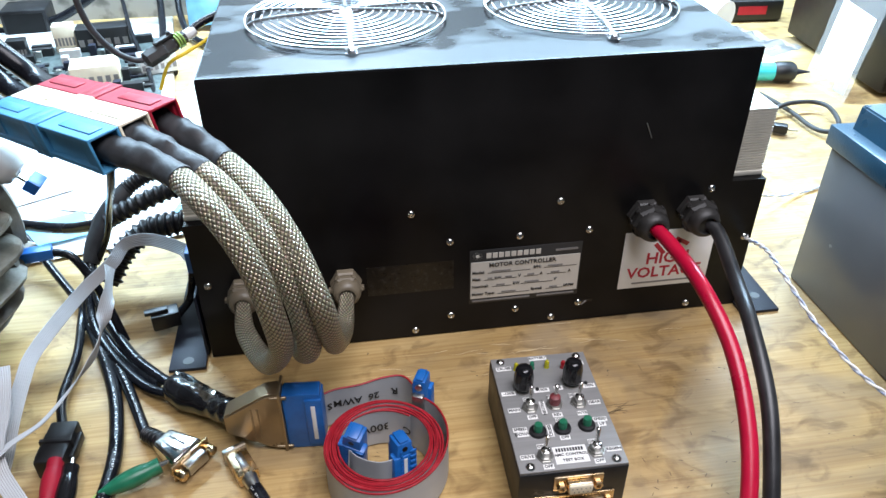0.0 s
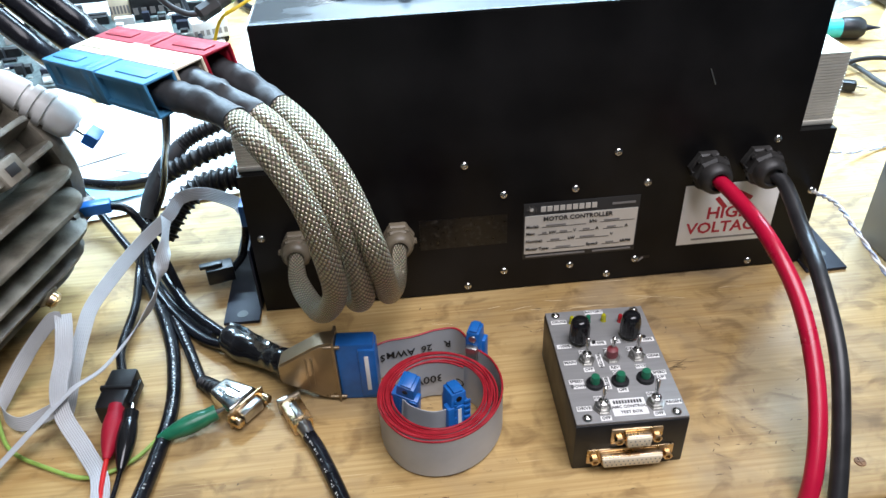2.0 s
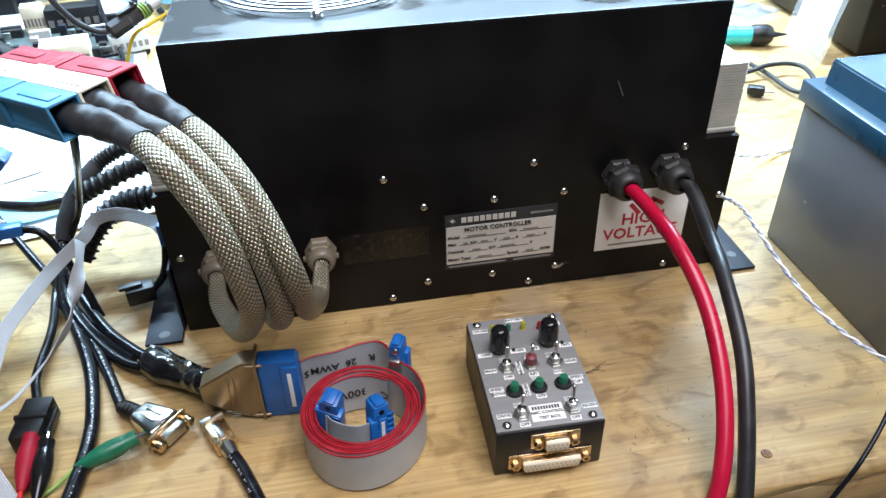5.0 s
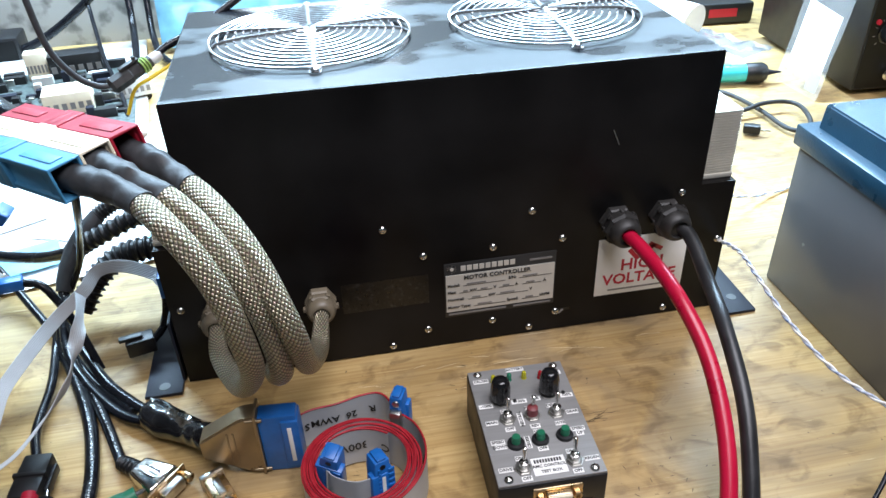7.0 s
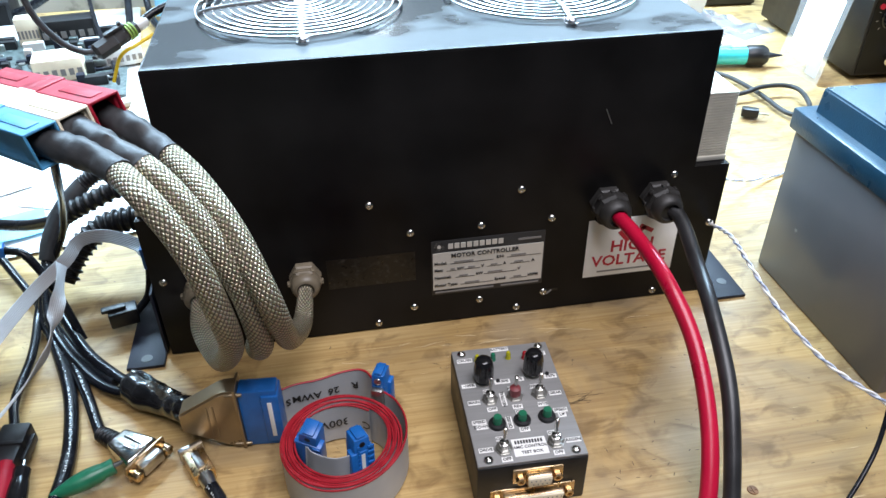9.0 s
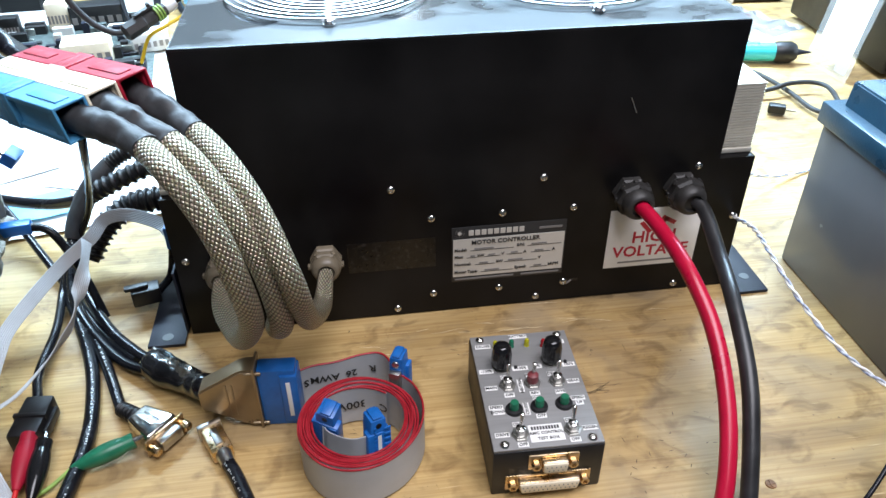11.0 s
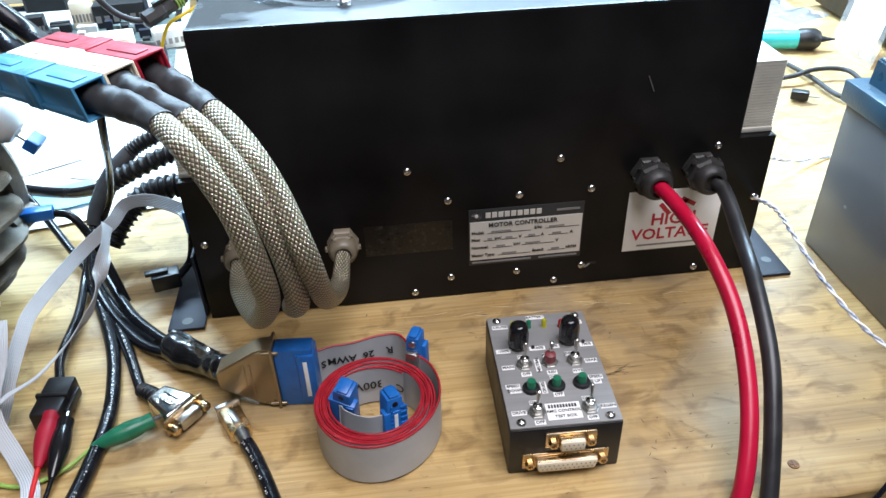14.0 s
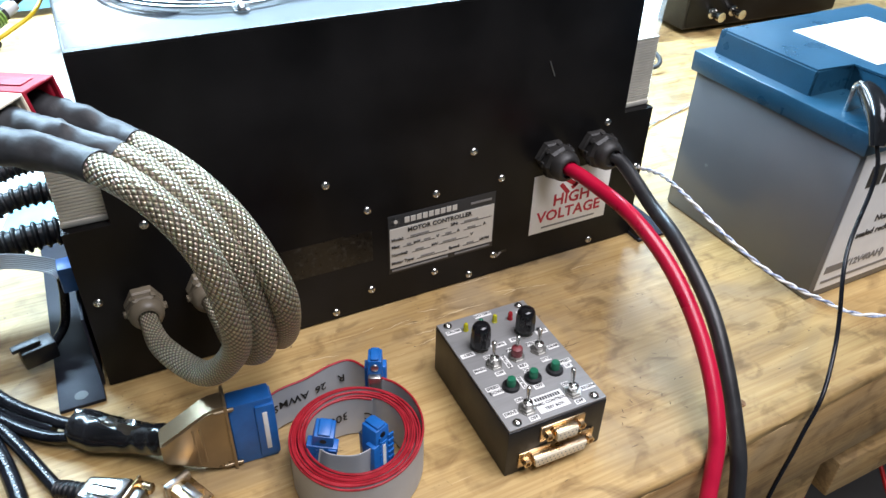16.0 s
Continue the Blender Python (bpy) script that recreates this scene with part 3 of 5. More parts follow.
for x0, x1, z in ((0.192, 0.226, 0.0580), (0.237, 0.264, 0.0585), (0.189, 0.197, 0.0514), (0.203, 0.2155, 0.0516), (0.221, 0.233, 0.0518), (0.240, 0.2555, 0.0520), (0.196, 0.2115, 0.0444), (0.219, 0.245, 0.0448), (0.2005, 0.2265, 0.0370), (0.240, 0.254, 0.0374)):
    part("rule", box(x0, x1, -0.0012, -0.0010, z - 0.0002, z + 0.0002, 0), M_INK, np_)
    part("stamped_mark", box(x0 + 0.003, x0 + 0.003 + (x1 - x0) * 0.45, -0.0012, -0.0010, z + 0.0008, z + 0.0022, 0), M_GREYINK, np_)
for x0, x1 in ((0.1800, 0.2270), (0.2330, 0.2640)):
    part("foot_bar", box(x0, x1, -0.0010, -0.0006, 0.0304, 0.0318, 0), M_GREYINK, np_)

hv = part("warning_label", box(0.3015, 0.3770, -0.0006, 0.0, 0.0285, 0.0835, 0.0001), M_LABEL, ctl, "white warning label with red lettering")
letters("HIGH", 0.0150, on_front(0.340, 0.0565, -0.0007), M_REDINK, hv)
letters("VOLTAGE", 0.0142, on_front(0.339, 0.0430, -0.0007), M_REDINK, hv)
part("print_line", box(0.313, 0.366, -0.0008, -0.0006, 0.0325, 0.0340, 0), M_GREYINK, hv)
for i, (dx, dz, a) in enumerate(((0, 0.071, 35), (0.006, 0.069, -40), (0.012, 0.0715, 30), (-0.006, 0.066, 50))):
    part("bolt_sign", box(-0.0065, 0.0065, -0.0008, -0.0006, -0.0018, 0.0018, 0), M_REDINK, hv, "red lightning sign").matrix_basis = pose(0.338 + dx, 0, dz, 0, a, 0)


def gland(x, z, r, material, parent_label, long=0.028, sides=6):
    """Cable gland: hex flange, faceted clamping nut with lugs, rounded nose and a seal."""
    g = part("cable_gland", lathe([(r * 1.00, 0.0), (r * 1.10, 0.001), (r * 1.10, 0.0055), (r * 1.00, 0.0070), (r * 0.90, 0.0072), (r * 0.90, 0.010), (0, 0.010)], 6), material, ctl, parent_label, smooth=False)
    g.matrix_basis = pose(x, 0.0, z, 90, 0, 0)
    nut = lathe([(r * 0.98, 0.0090), (r * 1.16, 0.0100), (r * 1.18, long * 0.60), (r * 1.06, long * 0.70), (0, long * 0.70)], sides)
    for i in range(sides):
        a = 2 * math.pi * i / sides
        lug = box(r * 1.06, r * 1.22, -r * 0.16, r * 0.16, 0.0098, 0.0138, 0.0006)
        join(nut, lug, Matrix.Rotation(a, 4, "Z"))
    part("clamp_nut", nut, material, g, smooth=False)
    part("nose", lathe([(r * 1.00, long * 0.66), (r * 0.99, long * 0.78), (r * 0.90, long * 0.90), (r * 0.78, long * 0.97), (r * 0.66, long), (r * 0.58, long), (r * 0.56, long * 0.9), (0, long * 0.9)], 32), material, g)
    return g


gland(0.3125, 0.1015, 0.0122, M_HVGLAND, "black faceted plastic cable gland", 0.028, 8)
gland(0.3525, 0.1020, 0.0122, M_HVGLAND, "black faceted plastic cable gland", 0.028, 8)
for x in (0.0065, 0.045, 0.082):
    gland(x, 0.0640, 0.0108, M_GLAND, "grey-brown plastic cable gland", 0.022)

# mounting feet
ft = box(0.409, 0.443, -0.016, 0.19, 0.0, 0.0028, 0.0006)
rf = part("mounting_flange", ft, M_BLUEGREY, ctl, "dark sheet-metal mounting flange with a bolt slot")
part("gusset", box(0.4095, 0.4115, -0.014, 0.19, 0.0028, 0.026, 0.0004, taper=lambda v: setattr(v.co, "z", v.co.z if v.co.y > 0.1 or v.co.z < 0.01 else 0.018)), M_BLUEGREY, rf)
part("slot", lathe([(0.0042, 0), (0.0042, 0.0003), (0, 0.0003)], 16), M_INK, rf).location = (0.431, 0.004, 0.0028)
lf = part("mounting_flange", box(-0.059, -0.031, -0.013, 0.19, 0.0, 0.0028, 0.0006), M_BLUEGREY, ctl, "dark sheet-metal mounting flange with a bolt slot")
part("slot", lathe([(0.0042, 0), (0.0042, 0.0003), (0, 0.0003)], 16), M_INK, lf).location = (-0.045, -0.004, 0.0028)
part("upright", box(-0.0315, -0.0295, 0.0, 0.19, 0.0028, 0.060, 0.0005), M_BLUEGREY, lf)

# ---- phase cables and their power connectors ----
AX_C, AX_A, AX_B = Vector((-0.0255, -0.0495, 0.2155)), Vector((-0.653, 0.744, -0.143)).normalized(), Vector((0.748, 0.655, 0.105))
AX_B = (AX_B - AX_A * AX_B.dot(AX_A)).normalized()
AX_N = AX_B.cross(AX_A)
PLUG = Matrix((AX_A, -AX_B, AX_N)).transposed().to_4x4()
PLUG.translation = AX_C


def housing(length, half_w, half_h):
    """One half of a mated single-pole power connector: hollow cable end, side pockets, raised top rib."""
    b = box(0, length, -half_w, half_w, -half_h, half_h, 0)
    b.faces.ensure_lookup_table()
    end = [f for f in b.faces if f.normal.x < -0.9]
    bmesh.ops.inset_region(b, faces=end, thickness=0.0022, depth=0)
    r = bmesh.ops.extrude_face_region(b, geom=end)
    bmesh.ops.translate(b, vec=(0.016, 0, 0), verts=[v for v in r["geom"] if isinstance(v, bmesh.types.BMVert)])
    bmesh.ops.delete(b, geom=end, context="FACES")
    for side in (1, -1):
        fs = [f for f in b.faces if f.normal.y * side > 0.9 and abs(f.calc_center_median().y) > half_w * 0.95]
        bmesh.ops.inset_region(b, faces=fs, thickness=0.0045, depth=0)
        bmesh.ops.inset_region(b, faces=fs, thickness=0.0008, depth=-0.0028)
    bmesh.ops.bevel(b, geom=[e for e in b.edges if e.calc_face_angle(0) > 0.5], offset=0.0005, segments=1, affect="EDGES")
    join(b, box(length * 0.10, length * 0.62, -half_w * 0.42, half_w * 0.42, half_h - 0.0002, half_h + 0.0007, 0.0004))
    join(b, box(length * 0.86, length * 1.0, -half_w - 0.0006, half_w + 0.0006, -half_h - 0.0006, half_h + 0.0008, 0.0005))
    return b


PHASES = (
    ("blue", M_BLUEPL, 0.0196, 132, [(0.0065, -0.018, 0.0640), (0.0100, -0.046, 0.0600), (0.027, -0.090, 0.070), (0.041, -0.119, 0.104), (0.042, -0.133, 0.139), (0.034, -0.132, 0.179), (0.016, -0.117, 0.206), (-0.009, -0.083, 0.211), (-0.048, -0.049, 0.211)]),
    ("white", M_WHITEPL, 0.0, 125, [(0.045, -0.018, 0.0640), (0.049, -0.050, 0.059), (0.051, -0.091, 0.078), (0.0575, -0.114, 0.101), (0.054, -0.121, 0.145), (0.041, -0.114, 0.180), (0.018, -0.092, 0.205), (-0.007, -0.070, 0.212), (-0.034, -0.041, 0.215)]),
    ("red", M_REDPL, -0.0196, 130, [(0.082, -0.018, 0.0640), (0.0780, -0.044, 0.0545), (0.0725, -0.085, 0.076), (0.071, -0.114, 0.109), (0.067, -0.126, 0.144), (0.053, -0.108, 0.178), (0.033, -0.079, 0.197), (0.009, -0.048, 0.204), (-0.021, -0.019, 0.213)]),
)
for colour, plastic, off, cut, pts in PHASES:
    plug = thing("power_connector", f"{colour} plastic single-pole power connector pair, mated", "connector", group="phase connectors")
    plug.matrix_world = PLUG @ Matrix.Translation((0, off, 0))
    part("housing", housing(0.0745, 0.0096, 0.0108), plastic, plug)
    o = part("housing", housing(0.0745, 0.0096, 0.0108), plastic, plug)
    o.matrix_basis = pose(0.149, 0, 0, 0, 0, 180)
    cab = thing("phase_cable", "thick braid-shielded motor phase cable with grey heat-shrink sleeve", "cable", group="phase cables")
    sm = spline(pts, 161)
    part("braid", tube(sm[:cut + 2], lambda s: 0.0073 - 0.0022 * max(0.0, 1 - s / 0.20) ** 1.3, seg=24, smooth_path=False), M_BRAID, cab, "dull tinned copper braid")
    sleeve = tube(sm[cut:], lambda s, k=off * 50: 0.0078 + 0.0009 * math.exp(-((s - 0.50) / 0.035) ** 2) + (0.0008 if s > 0.50 else 0) + 0.0005 * math.exp(-((s - 0.72 - k * 0.03) / 0.02) ** 2), seg=24, smooth_path=False)
    lump = sm[cut + int((160 - cut) * 0.48)] + Vector((0.002, -0.002, 0.0085))
    for v in sleeve.verts:
        v.co += noise.noise_vector(v.co * 170) * 0.0009 + Vector((0.1, -0.25, 0.95)) * 0.0026 * math.exp(-((v.co - lump).length / 0.0048) ** 2)
    part("heatshrink_sleeve", sleeve, M_SHRINK, cab, "wrinkled dark grey heat-shrink")
    far = PLUG @ Vector((0.140, off, 0))
    lead = [far, far + AX_A * 0.05 + Vector((0, 0, 0.012)), far + Vector((-0.075, 0.05, 0.055)), far + Vector((-0.11 - off, 0.10, 0.13)), far + Vector((-0.13 - off * 2, 0.16, 0.22))]
    single("motor_lead", tube(lead, 0.0078, 50, 16), M_RUBBER, "thick black motor lead entering a power connector", "cable", "motor leads")

# ---- high-voltage supply cables ----
HV_RED = [(0.3125, -0.018, 0.1015), (0.3165, -0.0480, 0.1012), (0.3190, -0.0955, 0.0975), (0.3236, -0.1371, 0.0769), (0.3185, -0.1805, 0.0481), (0.3058, -0.2159, 0.0167), (0.2896, -0.236, -0.0157), (0.2745, -0.2516, -0.0396)]
HV_BLK = [(0.3525, -0.018, 0.102), (0.3592, -0.032, 0.0985), (0.3556, -0.0728, 0.0852), (0.3468, -0.1126, 0.0809), (0.3394, -0.1595, 0.0595), (0.3305, -0.1931, 0.0339), (0.3194, -0.2249, 0.0012), (0.3122, -0.2393, -0.022), (0.3084, -0.2458, -0.0421)]
single("supply_cable", tube(HV_RED, 0.0053, 90, 20), M_RED, "thick glossy red high-voltage cable bending over the bench edge", "cable", "supply cables")
single("supply_cable", tube(HV_BLK, 0.0053, 90, 20), M_HVBLACK, "thick black high-voltage cable bending over the bench edge", "cable", "supply cables")
con = thing("cable_junction", "grey plastic plug body below the bench edge holding both supply cables", "connector")
part("body", box(-0.03, 0.03, -0.015, 0.015, -0.07, 0.0, 0.006, 3), M_GREYPL, con)
for x in (-0.0175, 0.0175):
    part("collar", lathe([(0.0095, 0.0), (0.0095, 0.012), (0.0070, 0.014), (0.0060, 0.010), (0, 0.010)], 20), M_GREYPL, con).location = (x, 0, -0.001)
con.matrix_world = Matrix.Translation((0.2915, -0.2565, -0.045)) @ pose(0, 0, 0, -28, 12, -4)

# ---- control test box ----
tb = thing("test_box", "small black plastic control box with a brushed metal lid and switches", "control box", (0.2104, -0.1300, 0.0), -1.6)
part("case", box(-0.0342, 0.0342, -0.0506, 0.0506, 0.0, 0.0385, 0.0012), M_BLACK, tb)
lid = part("lid", box(-0.0337, 0.0337, -0.0501, 0.0501, 0.0386, 0.0402, 0.0004), M_BRUSHED, tb, "brushed metal lid with white lettered tags")
ZL = 0.0402
for x, y in ((-0.0272, 0.0440), (0.0272, 0.0440), (-0.0265, -0.0442), (0.0270, -0.0444)):
    s = lathe([(0.0031, 0), (0.0030, 0.0007), (0.0020, 0.0017), (0.0009, 0.0020), (0.0008, 0.0013), (0, 0.0013)], 16)
    part("screw", s, M_STEEL, tb, "domed steel corner screw").location = (x, y, ZL)
for x, y in ((-0.0172, 0.0175), (0.0168, 0.0190)):
    part("washer", lathe([(0.0058, 0), (0.0058, 0.0012), (0.0042, 0.0013), (0.0042, 0.004), (0, 0.004)], 24), M_ZINC, tb).location = (x, y, ZL)
    kn = bmesh.new()
    seg = 40
    rings = []
    for r, z in ((0.0052, 0.0035), (0.0062, 0.004), (0.0062, 0.013), (0.0060, 0.0175), (0.0052, 0.0196), (0.0035, 0.0208)):
        rings.append([kn.verts.new((r * (1 + (0.07 if (i // 2) % 2 and 0.0038 < z < 0.017 else 0)) * math.cos(2 * math.pi * i / seg), r * (1 + (0.07 if (i // 2) % 2 and 0.0038 < z < 0.017 else 0)) * math.sin(2 * math.pi * i / seg), z)) for i in range(seg)])
    for a, c in zip(rings, rings[1:]):
        for i in range(seg):
            kn.faces.new((a[i], a[(i + 1) % seg], c[(i + 1) % seg], c[i]))
    kn.faces.new(rings[0][::-1])
    kn.faces.new(rings[-1])
    o = part("knob", kn, M_GLOSSBLACK, tb, "glossy black fluted knob")
    o.location = (x, y, ZL)
    part("pin", lathe([(0.0012, 0), (0.0012, 0.0016), (0, 0.0017)], 10), M_BLACK, tb, "small black stop pin").location = (x + 0.0095, y - 0.0015, ZL)
for x, y, lean, boot in ((-0.0160, 0.0015, 12, False), (0.0005, 0.0019, 4, True), (0.0168, 0.0016, 8, False), (-0.0158, -0.0376, 6, False), (0.0165, -0.0372, 14, False)):
    sw = part("toggle_switch", lathe([(0.0058, 0), (0.0058, 0.0008), (0.0048, 0.0009), (0.0048, 0.0022), (0.0030, 0.0023), (0.0030, 0.0056), (0.0022, 0.0058), (0, 0.0058)], 6), M_ZINC, tb, "chromed toggle switch", smooth=False)
    sw.location = (x, y, ZL)
    part("thread", lathe([(0.0030, 0.002), (0.0030, 0.0062), (0.0024, 0.0066), (0, 0.0066)], 16), M_STEEL, sw)
    lv = part("lever", lathe([(0.0011, 0.004), (0.0012, 0.009), (0.0015, 0.0145), (0.0014, 0.0156), (0.0007, 0.0162), (0, 0.0163)], 12), M_STEEL, sw)
    lv.matrix_basis = pose(0, 0, 0.001, -lean, 3, 0)
    if boot:
        part("boot", lathe([(0.0034, 0.001), (0.0038, 0.004), (0.0036, 0.0078), (0.0020, 0.0088), (0, 0.0088)], 16), M_PINKRUB, sw, "dark red rubber boot")
for x in (-0.0157, 0.0004, 0.0165):
    pb = part("push_button", lathe([(0.0056, 0), (0.0056, 0.0012), (0.0052, 0.0020), (0.0034, 0.0022), (0, 0.0022)], 24), M_BLACK, tb, "round push button with a green cap")
    pb.location = (x, -0.0182 + x * 0.04, ZL)
    part("cap", lathe([(0.0029, 0.002), (0.0028, 0.0066), (0.0025, 0.0073), (0, 0.0075)], 20), M_GREEN, pb)
for x, m in ((-0.0066, M_LEDG), (0.0040, M_LEDY), (0.0150, M_LEDR), (-0.0178, M_LEDY)):
    y = 0.0362 if m is not M_LEDR else 0.0345
    part("led", lathe([(0.0020, 0), (0.0020, 0.0004), (0.0017, 0.0005), (0.0017, 0.0046), (0.0012, 0.0058), (0, 0.0063)], 16), m, tb, "small round indicator lamp, unlit").location = (x, y if x > -0.02 else 0.031, ZL)
TAGS = (("CRUISE", -0.0262, 0.0376, 0.0105, 0), ("BATTERY", -0.0005, 0.0450, 0.0125, 0), ("-100%", -0.0275, 0.0148, 0.0095, 0), ("+100%", -0.0048, 0.0154, 0.0105, 0), ("0%", 0.0070, 0.0160, 0.0060, 0), ("100%", 0.0280, 0.0155, 0.0085, 0), ("100%", 0.0262, 0.0372, 0.0085, 0),
        ("MAIN", -0.0268, 0.0002, 0.0080, 0), ("ON", -0.0166, 0.0084, 0.0050, 0), ("OFF", -0.0162, -0.0067, 0.0065, 0), ("NEUTRAL", -0.0075, 0.0004, 0.0110, 90), ("REV", 0.0003, -0.0068, 0.0065, 0), ("FWD", 0.0003, 0.0086, 0.0060, 0), ("GEAR", 0.0272, 0.0008, 0.0080, 0), ("WYE", 0.0167, -0.0072, 0.0065, 0), ("DELTA", 0.0164, 0.0084, 0.0088, 0),
        ("SPEED", -0.0266, -0.0158, 0.0090, 0), ("DOWN", -0.0255, -0.0197, 0.0075, 0), ("CRUISE", -0.0077, -0.0187, 0.0100, 90), ("ON", 0.0004, -0.0112, 0.0050, 0), ("OFF", 0.0003, -0.0251, 0.0065, 0), ("SPEED", 0.0264, -0.0135, 0.0090, 0), ("UP", 0.0266, -0.0174, 0.0050, 0),
        ("DRIVE", -0.0266, -0.0370, 0.0090, 0), ("ON", -0.0165, -0.0300, 0.0050, 0), ("OFF", -0.0154, -0.0452, 0.0065, 0), ("ON", 0.0160, -0.0300, 0.0050, 0), ("OFF", 0.0165, -0.0448, 0.0065, 0), ("REGEN", 0.0276, -0.0371, 0.0095, 0))
for text, x, y, w, turn in TAGS:
    t = part("tag", box(-w / 2, w / 2, -0.0018, 0.0018, 0, 0.0003, 0), M_LABEL, lid, "white lettered tag")
    t.matrix_basis = pose(x, y, ZL, 0, 0, turn)
    letters(text, 0.0030, pose(0, 0, 0.00045), M_INK, t, deep=0.0001)
t = part("tag", box(-0.0105, 0.0105, -0.0066, 0.0066, 0, 0.0003, 0), M_LABEL, lid, "white lettered name tag")
t.matrix_basis = pose(0.0003, -0.0380, ZL)
for i in range(10):
    part("name_bar", box(-0.0088 + i * 0.00178, -0.0088 + i * 0.00178 + 0.0012, 0.0026, 0.0052, 0.0003, 0.0005, 0), M_INK, t, "plain bar for the maker's name")
letters("AMC CONTROL", 0.0029, pose(0, 0.0, 0.00045), M_INK, t, deep=0.0001)
letters("TEST BOX", 0.0029, pose(0.0005, -0.0042, 0.00045), M_INK, t, deep=0.0001)


def dsub(x, z, w, pins, parent, proud, y=-0.0506):
    """Panel D connector: chromated flange, D shell, pale insert with rows of holes, two jack screws."""
    fl = part("d_connector", box(-w / 2, w / 2, -0.0012, 0, -0.0062, 0.0062, 0.0005), M_GOLD, parent, "yellow-chromate D connector with a white insert")
    fl.matrix_basis = pose(x, y, z)
    sw = w - 0.0145
    sh = box(-sw / 2, sw / 2, -proud, -0.0010, -0.0044, 0.0044, 0.0014, 2, taper=lambda v: setattr(v.co, "x", v.co.x * (0.93 if v.co.z < 0 else 1.0)))
    part("shell", sh, M_GOLD, fl)
    ins = part("insert", box(-sw / 2 + 0.0006, sw / 2 - 0.0006, -proud - 0.0012, -proud + 0.001, -0.0039, 0.0038, 0.0010, taper=lambda v: setattr(v.co, "x", v.co.x * (0.93 if v.co.z < 0 else 1.0))), M_WHITEPL, fl, "white pin insert")
    for row, count in ((0.0015, pins), (-0.0014, pins - 1)):
        for i in range(count):
            h = lathe([(0.00045, 0), (0.00045, 0.0002), (0, 0.0002)], 6)
            part("pin_hole", h, M_GREYINK, ins).matrix_basis = pose((i - (count - 1) / 2) * 0.00276, -proud - 0.0012, row, 90, 0, 0)
    for sx in (-1, 1):
        j = lathe([(0.0029, 0), (0.0029, 0.0042), (0.0018, 0.0044), (0.0016, 0.003), (0, 0.003)], 6)
        part("jack_screw", j, M_GOLD, fl, smooth=False).matrix_basis = pose(sx * (w / 2 - 0.0042), -0.0012, 0, 90, 0, 0)
    return fl


dsub(0.0005, 0.0115, 0.0530, 13, tb, 0.0058)
dsub(0.0030, 0.0285, 0.0310, 5, tb, 0.0058)
for ob in list(tb.children) + list(lid.children):
    if ob.name.split(".")[0] not in ("case", "lid", "d_connector"):
        ob.location.y *= 1.043

# ---- coiled ribbon cable with insulation-displacement connectors ----
coil = thing("ribbon_cable_coil", "coiled grey ribbon cable with a red edge and blue connectors", "ribbon cable", (0.097, -0.131, 0.0))
RW = 0.0315
lead_in = [(-0.046, 0.039, 0), (-0.030, 0.0465, 0), (-0.012, 0.0485, 0), (0.006, 0.0530, 0), (0.020, 0.0510, 0)]
sp = []
turns = 8.0
steps = 150
for i in range(steps):
    u = i / (steps - 1) * turns
    ang = radians(48) - 2 * math.pi * u
    loose = max(0.0, 1 - u / 0.52)
    r = 0.0380 + 0.0048 * loose ** 0.8 - 0.00125 * max(0.0, u - 0.5)
    wob = 0.0004 * math.sin(3 * ang + u * 1.7) + 0.0006 * math.sin(ang + 0.6) * min(1, u)
    sp.append(((r + wob) * math.cos(ang), (r + wob) * math.sin(ang) - 0.0060 * min(1, u * 2), 0.0))
path = [(x, y, 0.0005 + RW / 2 + 0.0009 * math.sin(i * 0.23) + 0.0009) for i, (x, y, _) in enumerate(lead_in + sp)]
part("flat_cable", ribbon(path, RW, 0.0009, 900, 20, m_side=(0, 0, 1)), M_RIBBON, coil)
edge = spline(path, 900)
part("red_edge", tube([(p.x, p.y, p.z + RW / 2 + 0.0002) for p in edge], 0.00074, seg=6, smooth_path=False), M_CRIMSON, coil, "red marked edge conductor")
for text, ang in (("300V", 97), ("C", 52)):
    r = 0.0276
    letters(text, 0.0092, pose(r * math.cos(radians(ang)), r * math.sin(radians(ang)) - 0.0062, 0.0185, 90, 180, ang - 90), M_INK, coil, "print", 0.00005)
for text, x, y, a in (("S", -0.0335, 0.0440, 22), ("AWM", -0.0210, 0.0468, 6), ("26", -0.0025, 0.0496, 13), ("R", 0.0125, 0.0522, -4)):
    letters(text, 0.0082, pose(x, y, 0.0205, 90, 180, a), M_INK, coil, "print", 0.00005)


